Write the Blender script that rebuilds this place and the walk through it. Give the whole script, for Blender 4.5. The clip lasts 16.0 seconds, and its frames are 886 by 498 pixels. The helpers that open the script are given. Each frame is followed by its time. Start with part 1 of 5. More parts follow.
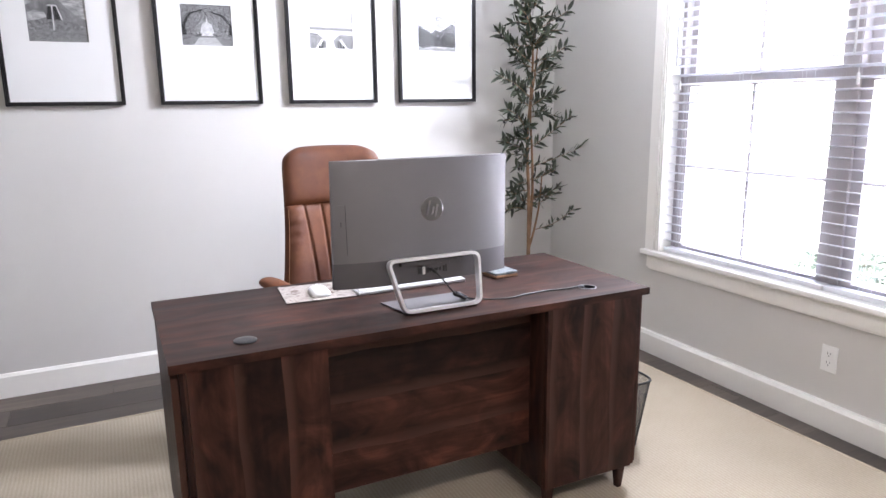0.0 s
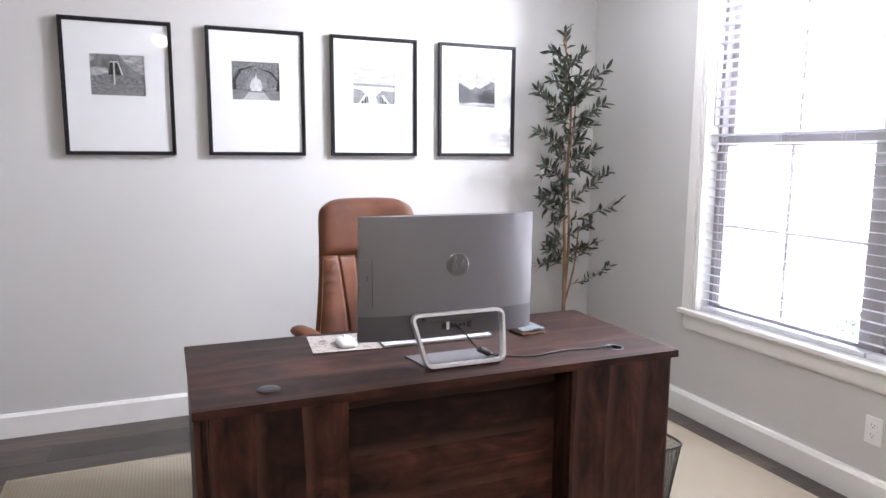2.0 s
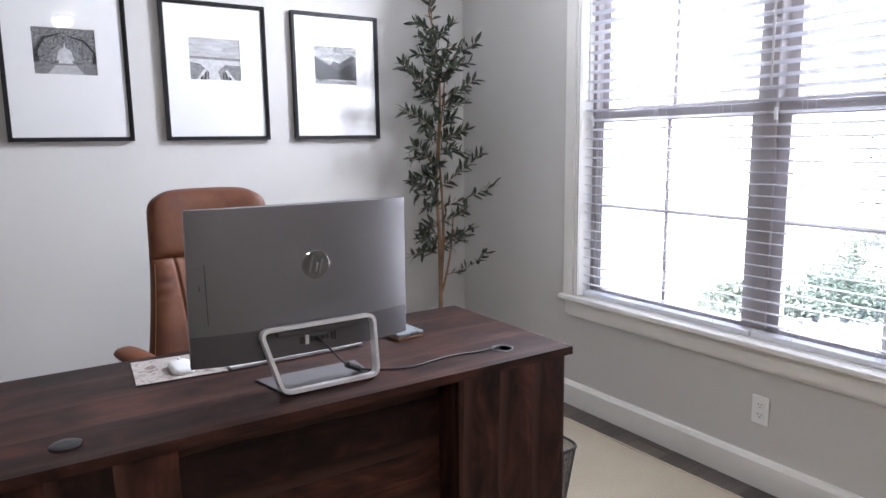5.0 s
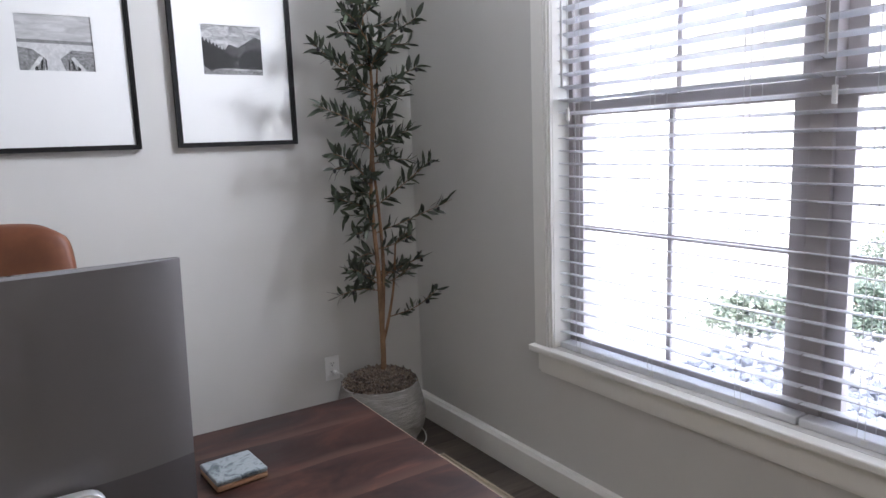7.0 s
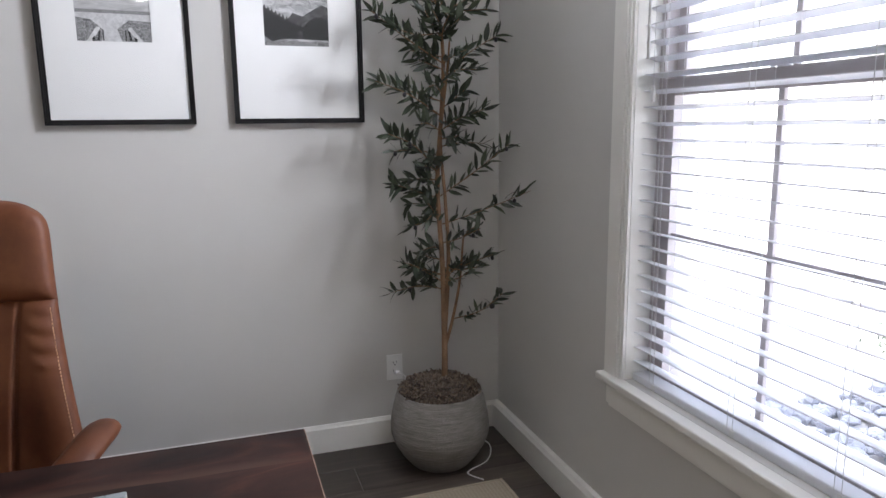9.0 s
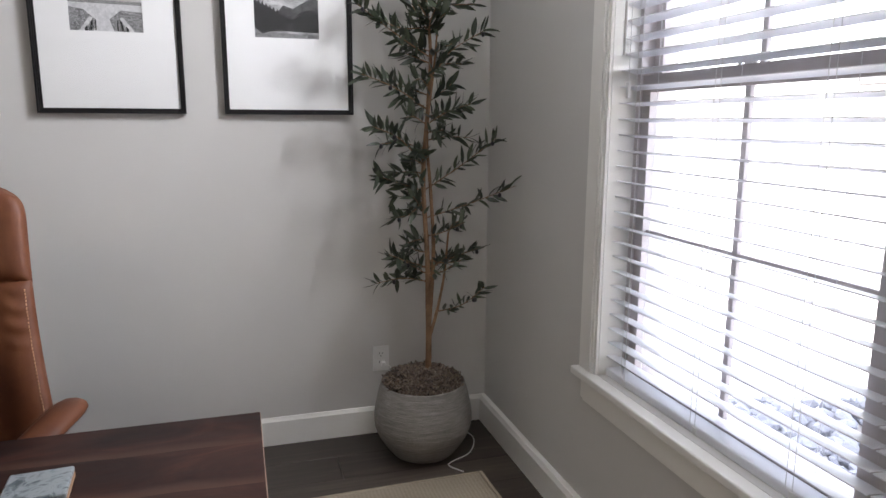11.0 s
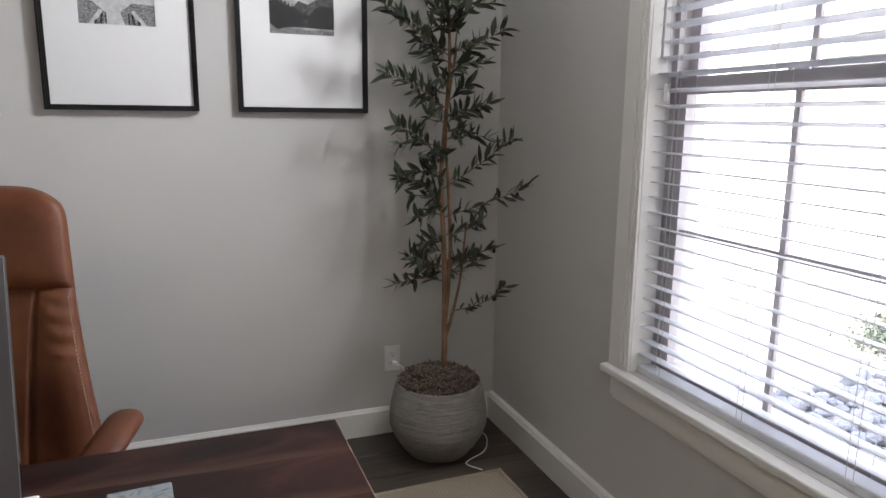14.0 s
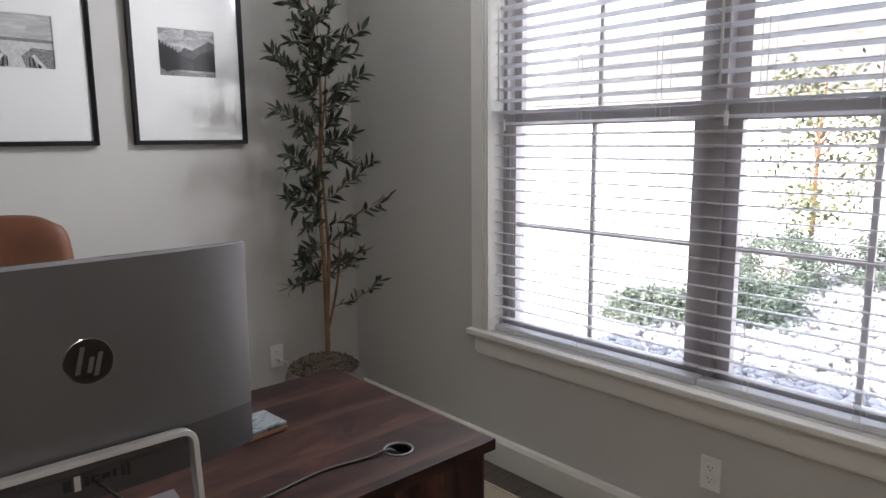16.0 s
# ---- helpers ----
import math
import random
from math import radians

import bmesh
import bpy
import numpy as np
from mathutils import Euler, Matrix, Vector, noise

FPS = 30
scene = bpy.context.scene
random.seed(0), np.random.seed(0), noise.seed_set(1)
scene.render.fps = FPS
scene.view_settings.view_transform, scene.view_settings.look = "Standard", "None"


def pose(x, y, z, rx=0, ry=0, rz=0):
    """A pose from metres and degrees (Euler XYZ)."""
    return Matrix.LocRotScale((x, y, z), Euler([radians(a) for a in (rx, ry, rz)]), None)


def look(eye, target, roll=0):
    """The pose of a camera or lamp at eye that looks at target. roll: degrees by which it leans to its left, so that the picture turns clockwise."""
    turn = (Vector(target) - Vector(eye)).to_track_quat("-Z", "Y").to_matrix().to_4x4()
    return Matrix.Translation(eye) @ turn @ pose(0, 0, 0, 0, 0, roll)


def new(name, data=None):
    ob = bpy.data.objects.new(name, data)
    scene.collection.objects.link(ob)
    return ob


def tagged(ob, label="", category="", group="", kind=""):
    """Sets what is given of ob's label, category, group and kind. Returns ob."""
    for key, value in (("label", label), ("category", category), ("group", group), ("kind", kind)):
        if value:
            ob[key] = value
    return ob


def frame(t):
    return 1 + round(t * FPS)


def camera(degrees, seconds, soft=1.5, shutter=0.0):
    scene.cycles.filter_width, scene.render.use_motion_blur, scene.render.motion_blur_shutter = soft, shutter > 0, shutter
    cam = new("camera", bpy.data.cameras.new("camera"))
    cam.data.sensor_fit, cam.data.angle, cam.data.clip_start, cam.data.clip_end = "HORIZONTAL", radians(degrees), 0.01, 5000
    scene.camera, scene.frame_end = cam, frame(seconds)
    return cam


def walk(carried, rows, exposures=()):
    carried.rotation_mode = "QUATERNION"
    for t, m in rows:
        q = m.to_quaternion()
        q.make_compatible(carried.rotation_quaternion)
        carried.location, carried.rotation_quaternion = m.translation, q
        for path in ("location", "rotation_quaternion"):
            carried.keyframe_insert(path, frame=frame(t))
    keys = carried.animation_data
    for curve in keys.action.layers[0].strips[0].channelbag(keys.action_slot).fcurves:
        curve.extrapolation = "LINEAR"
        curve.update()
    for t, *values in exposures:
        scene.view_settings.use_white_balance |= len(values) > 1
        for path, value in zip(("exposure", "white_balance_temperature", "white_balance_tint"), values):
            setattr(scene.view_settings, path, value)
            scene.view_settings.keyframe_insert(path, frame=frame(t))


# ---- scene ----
cam = camera(66.2, 16.0)
PATH = [
    (0, (-0.151, -0.337, 1.372), (0.709, 1.42, 0.957), -0.7),
    (0.5, (-0.152, -0.436, 1.386), (0.561, 1.389, 0.983), -1.0),
    (0.7, (-0.147, -0.468, 1.388), (0.526, 1.38, 1.021), -1.3),
    (1, (-0.131, -0.483, 1.392), (0.525, 1.381, 1.084), -0.8),
    (1.5, (-0.127, -0.463, 1.393), (0.543, 1.401, 1.115), -0.2),
    (2, (-0.106, -0.383, 1.403), (0.644, 1.45, 1.125), 0.3),
    (2.5, (-0.11, -0.304, 1.383), (0.763, 1.476, 1.116), 0.5),
    (3, (-0.111, -0.259, 1.383), (0.829, 1.484, 1.103), 0.4),
    (3.5, (-0.105, -0.244, 1.375), (0.865, 1.479, 1.079), 0.1),
    (3.7, (-0.109, -0.241, 1.375), (0.875, 1.471, 1.059), 0.1),
    (5.8, (0.334, 0.182, 1.362), (1.444, 1.817, 1.052), -0.8),
    (6, (0.413, 0.267, 1.372), (1.527, 1.897, 1.049), -0.6),
    (6.5, (0.578, 0.443, 1.37), (1.729, 2.052, 1.075), -1.2),
    (7, (0.788, 0.5, 1.371), (1.855, 2.163, 1.062), -2.1),
    (7.5, (0.971, 0.543, 1.373), (1.884, 2.288, 1.023), -1.2),
    (8, (1.084, 0.637, 1.373), (1.905, 2.429, 1.035), -0.3),
    (8.5, (1.196, 0.658, 1.369), (1.934, 2.486, 1.032), -0.7),
    (9, (1.318, 0.642, 1.37), (1.935, 2.511, 1.014), -0.7),
    (9.2, (1.35, 0.638, 1.356), (1.93, 2.518, 0.995), -0.1),
    (11.5, (1.433, 0.576, 1.361), (2.0, 2.459, 0.994), 0.3),
    (12, (1.424, 0.575, 1.361), (1.991, 2.458, 0.995), 0.8),
    (12.5, (1.414, 0.583, 1.367), (1.926, 2.482, 1.006), 0.6),
    (13, (1.404, 0.596, 1.37), (1.889, 2.507, 1.034), 0.7),
    (13.5, (1.337, 0.63, 1.377), (1.879, 2.522, 1.023), 1.4),
    (14, (1.187, 0.676, 1.376), (1.891, 2.509, 0.995), 0.6),
    (14.5, (1.054, 0.646, 1.378), (1.969, 2.387, 1.016), 1.0),
    (15, (0.893, 0.523, 1.371), (1.962, 2.175, 1.013), 0.4),
    (15.5, (0.664, 0.445, 1.389), (1.871, 2.002, 1.05), -0.5),
    (16, (0.458, 0.39, 1.396), (1.767, 1.869, 1.079), -0.6),
]

EXPOSURES = [(0, 5.03, 6120, 19), (1, 5.0, 6120, 19), (2, 4.86, 6120, 19), (3.7, 4.42, 6100, 18), (5.8, 4.15, 6000, 17), (7.5, 3.7, 6180, 16), (9, 3.67, 6280, 16), (12, 3.68, 6550, 16), (16, 3.28, 6520, 15)]
walk(cam, [(t, look(eye, target, roll)) for t, eye, target, roll in PATH], EXPOSURES)

# ---- world and sun ----
SUN_EL, SUN_AZ = 45.0, -80.0
world = bpy.data.worlds.new("sky")
world.use_nodes = True
scene.world = world
sky = world.node_tree.nodes.new("ShaderNodeTexSky")
sky.sky_type, sky.sun_disc = "NISHITA", False
sky.sun_elevation, sky.sun_rotation = radians(SUN_EL), radians(SUN_AZ)
background = world.node_tree.nodes["Background"]
background.inputs["Strength"].default_value = 0.105
haze = world.node_tree.nodes.new("ShaderNodeHueSaturation")
haze.inputs["Saturation"].default_value = 0.4
world.node_tree.links.new(sky.outputs["Color"], haze.inputs["Color"])
world.node_tree.links.new(haze.outputs["Color"], background.inputs["Color"])
sun_dir = Vector((math.sin(radians(SUN_AZ)) * math.cos(radians(SUN_EL)), math.cos(radians(SUN_AZ)) * math.cos(radians(SUN_EL)), math.sin(radians(SUN_EL))))
sun = new("sun", bpy.data.lights.new("sun", "SUN"))
sun.data.energy, sun.data.angle, sun.data.color = 1.25, radians(0.5), (1.0, 0.94, 0.85)
sun.matrix_world = look(sun_dir * 30, (0, 0, 0))
LAMP_GLOW = 12.0
# added area lamp under the window head, stands in for skylight
head_fill = new("window_head_fill", bpy.data.lights.new("window_head_fill", "AREA"))
head_fill.data.shape, head_fill.data.size, head_fill.data.size_y = "RECTANGLE", 0.44, 0.14
head_fill.data.spread = radians(165)
head_fill.data.energy, head_fill.data.color = 4.4, (0.92, 0.96, 1.0)
head_fill.matrix_world = look((2.475, 2.15, 2.325), (0.3, 1.6, 1.9))


# ---- materials ----
class Mat:
    """A node material with short cuts for noise, ramps and bump."""

    def __init__(self, name, color=(0.5, 0.5, 0.5), rough=0.5, metal=0.0):
        self.mat = bpy.data.materials.new(name)
        self.mat.use_nodes = True
        self.tree = self.mat.node_tree
        self.bsdf = self.tree.nodes["Principled BSDF"]
        self.put("Base Color", (*color, 1)).put("Roughness", rough).put("Metallic", metal)
        self.coords = self.node("ShaderNodeTexCoord").outputs["Object"]

    def node(self, kind):
        return self.tree.nodes.new(kind)

    def link(self, a, b):
        self.tree.links.new(a, b)

    def put(self, slot, value):
        if isinstance(value, bpy.types.NodeSocket):
            self.link(value, self.bsdf.inputs[slot])
        else:
            self.bsdf.inputs[slot].default_value = value
        return self

    def scaled(self, scale, offset=None):
        m = self.node("ShaderNodeMapping")
        self.link(self.coords, m.inputs["Vector"])
        m.inputs["Scale"].default_value = scale
        if offset is not None:
            self.link(offset, m.inputs["Location"])
        return m.outputs["Vector"]

    def noise(self, scale, detail=4.0, rough=0.55, vector=None, distortion=0.0):
        n = self.node("ShaderNodeTexNoise")
        n.inputs["Scale"].default_value, n.inputs["Detail"].default_value = scale, detail
        n.inputs["Roughness"].default_value, n.inputs["Distortion"].default_value = rough, distortion
        self.link(vector or self.coords, n.inputs["Vector"])
        return n.outputs["Fac"]

    def ramp(self, fac, stops):
        r = self.node("ShaderNodeValToRGB")
        while len(r.color_ramp.elements) < len(stops):
            r.color_ramp.elements.new(0.5)
        for e, (at, c) in zip(r.color_ramp.elements, stops):
            e.position, e.color = at, (*c, 1)
        self.link(fac, r.inputs["Fac"])
        return r.outputs["Color"]

    def math(self, op, a, b=0.0, c=0.0):
        n = self.node("ShaderNodeMath")
        n.operation = op
        for slot, value in zip(n.inputs, (a, b, c)):
            if isinstance(value, bpy.types.NodeSocket):
                self.link(value, slot)
            else:
                slot.default_value = value
        return n.outputs[0]

    def mix(self, fac, a, b, blend="MIX"):
        n = self.node("ShaderNodeMix")
        n.data_type, n.blend_type = "RGBA", blend
        for slot, value in ((n.inputs[0], fac), (n.inputs[6], a), (n.inputs[7], b)):
            if isinstance(value, bpy.types.NodeSocket):
                self.link(value, slot)
            else:
                slot.default_value = value if isinstance(value, (int, float)) else (*value, 1)
        return n.outputs[2]

    def bump(self, height, strength, distance=0.002):
        n = self.node("ShaderNodeBump")
        n.inputs["Strength"].default_value, n.inputs["Distance"].default_value = strength, distance
        self.link(height, n.inputs["Height"])
        if self.bsdf.inputs["Normal"].is_linked:
            self.link(self.bsdf.inputs["Normal"].links[0].from_socket, n.inputs["Normal"])
        return self.put("Normal", n.outputs["Normal"])


def surface(name, color, rough=0.5, metal=0.0, vary=0.12, big=3.0, fine=120.0, relief=0.15, depth=0.001):
    """Paint, plastic, metal: slight tone changes at two scales and a fine relief."""
    m = Mat(name, color, rough, metal)
    dark, light = [c * (1 - vary) for c in color], [min(1, c * (1 + vary)) for c in color]
    large = m.ramp(m.noise(big, 5), [(0.3, dark), (0.7, light)])
    grain = m.noise(fine, 3)
    m.put("Base Color", m.mix(0.25, large, m.ramp(grain, [(0.3, dark), (0.7, light)])))
    m.put("Roughness", m.math("MULTIPLY_ADD", m.noise(big * 4, 4), 0.2, rough - 0.1))
    if relief:
        m.bump(grain, relief, depth)
    return m.mat


def walnut(name, along, across, width=0.115, shift=0.0):
    """Walnut boards: along and across name the axes of the grain and of the board joints."""
    m = Mat(name, (0.12, 0.06, 0.04), 0.36)
    split = m.node("ShaderNodeSeparateXYZ")
    m.link(m.coords, split.inputs[0])
    place = m.math("MULTIPLY_ADD", split.outputs["XYZ".index(across)], 1 / width, shift)
    wob = m.math("MULTIPLY_ADD", m.noise(2.0, 2), 0.35, -0.17)
    place = m.math("ADD", place, wob)
    board = m.math("FLOOR", place)
    inside = m.math("FRACT", place)
    white = m.node("ShaderNodeTexWhiteNoise")
    white.noise_dimensions = "1D"
    m.link(board, white.inputs["W"])
    stretch = [19.0, 19.0, 19.0]
    stretch["XYZ".index(along)] = 1.5
    shove = m.node("ShaderNodeCombineXYZ")
    m.link(m.math("MULTIPLY", white.outputs["Value"], 9.0), shove.inputs[0])
    m.link(m.math("MULTIPLY", white.outputs["Value"], 5.0), shove.inputs[1])
    m.link(m.math("MULTIPLY", white.outputs["Value"], 7.0), shove.inputs[2])
    vec = m.scaled(stretch, shove.outputs[0])
    grain = m.noise(1.0, 7, 0.55, vec, 2.2)
    softer = [8.0, 8.0, 8.0]
    softer["XYZ".index(along)] = 4.2
    cloud = m.noise(1.0, 4, 0.55, m.scaled(softer, shove.outputs[0]), 1.6)
    base = m.ramp(grain, [(0.25, (0.0195, 0.0088, 0.0070)), (0.5, (0.0320, 0.0142, 0.0108)), (0.78, (0.0480, 0.0225, 0.0168))])
    tone = m.ramp(cloud, [(0.30, (0.26, 0.25, 0.30)), (0.46, (0.72, 0.66, 0.66)), (0.58, (1.15, 1.05, 1.0)), (0.72, (2.1, 1.75, 1.55))])
    col = m.mix(1.0, base, tone, "MULTIPLY")
    each = m.ramp(white.outputs["Value"], [(0.0, (0.5, 0.48, 0.5)), (0.5, (1.0, 0.95, 0.92)), (1.0, (1.5, 1.4, 1.3))])
    col = m.mix(1.0, col, each, "MULTIPLY")
    edge = m.math("ADD", inside, m.math("MULTIPLY_ADD", cloud, 0.5, -0.25))
    sap = m.ramp(edge, [(0.0, (1, 1, 1)), (0.08, (0.75, 0.75, 0.75)), (0.22, (0, 0, 0)), (1.0, (0, 0, 0))])
    col = m.mix(m.math("MULTIPLY", sap, 0.42), col, (0.098, 0.050, 0.035))
    knots = m.node("ShaderNodeTexVoronoi")
    knots.inputs["Scale"].default_value = 4.6
    m.link(m.scaled([1.0 if a != along else 0.45 for a in "XYZ"]), knots.inputs["Vector"])
    dot = m.ramp(knots.outputs["Distance"], [(0.0, (1, 1, 1)), (0.14, (0.35, 0.35, 0.35)), (0.3, (0, 0, 0))])
    col = m.mix(m.math("MULTIPLY", dot, 0.6), col, (0.016, 0.008, 0.007))
    m.put("Base Color", col)
    m.put("Roughness", m.math("MULTIPLY_ADD", grain, 0.2, 0.36))
    m.put("Specular IOR Level", 0.16)
    m.bump(grain, 0.08, 0.0008)
    return m.mat


def plank_material():
    m = Mat("grey_brown_floorboard", (0.1, 0.085, 0.075), 0.42)
    info = m.node("ShaderNodeObjectInfo")
    shove = m.node("ShaderNodeCombineXYZ")
    for n, k in enumerate((31.0, 17.0, 23.0)):
        m.link(m.math("MULTIPLY", info.outputs["Random"], k), shove.inputs[n])
    grain = m.noise(1.0, 7, 0.6, m.scaled((2.2, 34, 34), shove.outputs[0]), 0.8)
    cloud = m.noise(1.0, 4, 0.5, m.scaled((1.5, 7, 7), shove.outputs[0]), 0.6)
    base = m.ramp(grain, [(0.25, (0.034, 0.026, 0.021)), (0.55, (0.080, 0.064, 0.053)), (0.8, (0.150, 0.123, 0.104))])
    each = m.ramp(info.outputs["Random"], [(0.0, (0.62, 0.61, 0.6)), (1.0, (1.2, 1.18, 1.16))])
    col = m.mix(1.0, base, each, "MULTIPLY")
    m.put("Base Color", m.mix(0.5, col, m.mix(1.0, col, m.ramp(cloud, [(0.3, (0.5, 0.5, 0.5)), (0.7, (1.4, 1.38, 1.35))]), "MULTIPLY")))
    m.put("Roughness", m.math("MULTIPLY_ADD", grain, 0.25, 0.3))
    m.bump(grain, 0.2, 0.001)
    return m.mat


def rug_material():
    m = Mat("cream_woven_rug", (0.6, 0.5, 0.37), 0.95)
    rib = m.node("ShaderNodeTexWave")
    rib.inputs["Scale"].default_value, rib.inputs["Distortion"].default_value, rib.inputs["Detail"].default_value = 22.0, 1.0, 3.0
    rib.inputs["Detail Scale"].default_value = 2.0
    m.link(m.coords, rib.inputs["Vector"])
    knots = m.noise(1.0, 3, 0.6, m.scaled((150, 90, 90)))
    col = m.ramp(m.math("ADD", m.math("MULTIPLY", rib.outputs["Fac"], 0.25), m.math("MULTIPLY", knots, 0.75)),
                 [(0.2, (0.315, 0.27, 0.205)), (0.55, (0.375, 0.328, 0.257)), (0.85, (0.43, 0.38, 0.302))])
    stain = m.ramp(m.noise(1.3, 4), [(0.3, (0.88, 0.86, 0.83)), (0.7, (1.06, 1.05, 1.04))])
    m.put("Base Color", m.mix(1.0, col, stain, "MULTIPLY"))
    m.bump(rib.outputs["Fac"], 0.12, 0.003)
    m.bump(knots, 0.6, 0.003)
    return m.mat


def leather_material():
    m = Mat("tan_leather", (0.42, 0.16, 0.07), 0.45)
    cell = m.node("ShaderNodeTexVoronoi")
    cell.feature = "DISTANCE_TO_EDGE"
    cell.inputs["Scale"].default_value = 420.0
    m.link(m.coords, cell.inputs["Vector"])
    worn = m.noise(6.0, 6, 0.6)
    m.put("Base Color", m.ramp(worn, [(0.25, (0.060, 0.0170, 0.0064)), (0.5, (0.108, 0.0335, 0.0122)), (0.75, (0.170, 0.0600, 0.0232))]))
    m.put("Roughness", m.math("MULTIPLY_ADD", worn, 0.25, 0.42))
    m.put("Specular IOR Level", 0.35)
    m.bump(cell.outputs["Distance"], 0.25, 0.0006)
    m.bump(m.noise(22.0, 5), 0.18, 0.004)
    return m.mat


def glass_material(name, tint=(1, 1, 1)):
    m = Mat(name)
    clear = m.node("ShaderNodeBsdfTransparent")
    clear.inputs["Color"].default_value = (*tint, 1)
    gloss = m.node("ShaderNodeBsdfGlossy")
    gloss.inputs["Roughness"].default_value = 0.015
    fresnel = m.node("ShaderNodeFresnel")
    fresnel.inputs["IOR"].default_value = 1.5
    mixed = m.node("ShaderNodeMixShader")
    m.link(fresnel.outputs[0], mixed.inputs[0])
    m.link(clear.outputs[0], mixed.inputs[1])
    m.link(gloss.outputs[0], mixed.inputs[2])
    m.link(mixed.outputs[0], m.tree.nodes["Material Output"].inputs["Surface"])
    return m.mat


def leaf_material(name, dark, light):
    m = Mat(name, dark, 0.45)
    info = m.node("ShaderNodeNewGeometry")
    each = m.ramp(info.outputs["Random Per Island"], [(0.0, dark), (0.7, light), (1.0, [c * 1.5 for c in light])])
    obj = m.node("ShaderNodeObjectInfo")
    alt = m.ramp(obj.outputs["Random"], [(0.0, (0.7, 0.75, 0.7)), (1.0, (1.35, 1.25, 1.2))])
    m.put("Base Color", m.mix(1.0, each, alt, "MULTIPLY"))
    m.bump(m.noise(60, 3), 0.2, 0.001)
    return m.mat


def pot_material():
    m = Mat("ribbed_grey_clay", (0.42, 0.39, 0.36), 0.85)
    ring = m.noise(1.0, 5, 0.7, m.scaled((20, 20, 210)))
    col = m.ramp(ring, [(0.3, (0.13, 0.12, 0.11)), (0.5, (0.22, 0.207, 0.19)), (0.72, (0.36, 0.34, 0.315))])
    m.put("Base Color", m.mix(0.35, col, m.ramp(m.noise(7, 5), [(0.3, (0.19, 0.178, 0.165)), (0.7, (0.33, 0.31, 0.29))])))
    m.bump(ring, 0.7, 0.003)
    m.bump(m.noise(90, 4), 0.35, 0.002)
    return m.mat


def marble_material(name, light, dark, scale):
    m = Mat(name, light, 0.4)
    f = m.noise(scale, 7, 0.65, None, 1.8)
    m.put("Base Color", m.ramp(f, [(0.36, dark), (0.48, light), (0.56, light), (0.64, [0.4 * a + 0.6 * b for a, b in zip(light, dark)]), (0.78, light)]))
    m.bump(f, 0.1, 0.001)
    return m.mat


WALL = surface("warm_grey_wall_paint", (0.56, 0.55, 0.53), 0.65, vary=0.025, big=1.5, fine=210, relief=0.22, depth=0.0012)
CEIL = surface("white_ceiling_paint", (0.78, 0.78, 0.76), 0.8, vary=0.02, fine=150, relief=0.3, depth=0.002)
TRIM = surface("white_trim_paint", (0.78, 0.77, 0.735), 0.38, vary=0.025, fine=60, relief=0.05)
FRAME_TAUPE = surface("taupe_window_vinyl", (0.50, 0.46, 0.455), 0.4, vary=0.05, fine=80, relief=0.05)
SLAT = surface("white_blind_vinyl", (0.80, 0.80, 0.82), 0.35, vary=0.02, fine=40, relief=0.05)
slat_tree = SLAT.node_tree
through_slat = slat_tree.nodes.new("ShaderNodeBsdfTranslucent")
through_slat.inputs["Color"].default_value = (0.85, 0.86, 0.88, 1)
slat_mix = slat_tree.nodes.new("ShaderNodeMixShader")
slat_mix.inputs[0].default_value = 0.25
slat_tree.links.new(slat_tree.nodes["Principled BSDF"].outputs[0], slat_mix.inputs[1])
slat_tree.links.new(through_slat.outputs[0], slat_mix.inputs[2])
slat_tree.links.new(slat_mix.outputs[0], slat_tree.nodes["Material Output"].inputs["Surface"])
CORD = surface("white_blind_cord", (0.75, 0.75, 0.74), 0.8)
GLASS = glass_material("clear_glass")
PICTURE_GLASS = glass_material("picture_glass")
PLANK = plank_material()
SUBFLOOR = surface("dark_floor_joint", (0.02, 0.017, 0.015), 0.9)
RUG = rug_material()
RUG_EDGE = surface("rug_binding", (0.42, 0.355, 0.27), 0.9, fine=300, relief=0.5)
WOOD_X = walnut("walnut_along_x", "X", "Y", 0.158, 0.3)
WOOD_FRONT = walnut("walnut_upright", "Z", "X", 0.12225, 0.3)
WOOD_SIDE = walnut("walnut_side_upright", "Z", "Y", 0.14, 0.2)
WOOD_PANEL = walnut("walnut_back_panel", "X", "Z", 0.15, 0.55)
LEATHER = leather_material()
STITCH = surface("pale_thread", (0.62, 0.36, 0.2), 0.8)
BLACK = surface("black_plastic", (0.02, 0.02, 0.022), 0.4, relief=0.08)
BLACK_WIRE = surface("black_powder_coated_wire", (0.02, 0.02, 0.02), 0.45, metal=0.3)
FRAME_BLACK = surface("black_frame_lacquer", (0.010, 0.0095, 0.010), 0.42, vary=0.3, fine=50)
FRAME_BLACK.node_tree.nodes["Principled BSDF"].inputs["Specular IOR Level"].default_value = 0.25
MAT_BOARD = surface("white_mat_board", (0.82, 0.82, 0.81), 0.9, vary=0.01, fine=400, relief=0.1)
ALU = surface("brushed_silver_aluminium", (0.86, 0.86, 0.88), 0.38, metal=0.55, vary=0.03, fine=400, relief=0.03)
SHELL = surface("grey_metallic_shell", (0.215, 0.209, 0.220), 0.50, metal=0.92, vary=0.03, fine=500, relief=0.03)
SHELL_DARK = surface("dark_grey_metallic_shell", (0.135, 0.130, 0.138), 0.48, metal=0.85, vary=0.03, fine=500, relief=0.03)
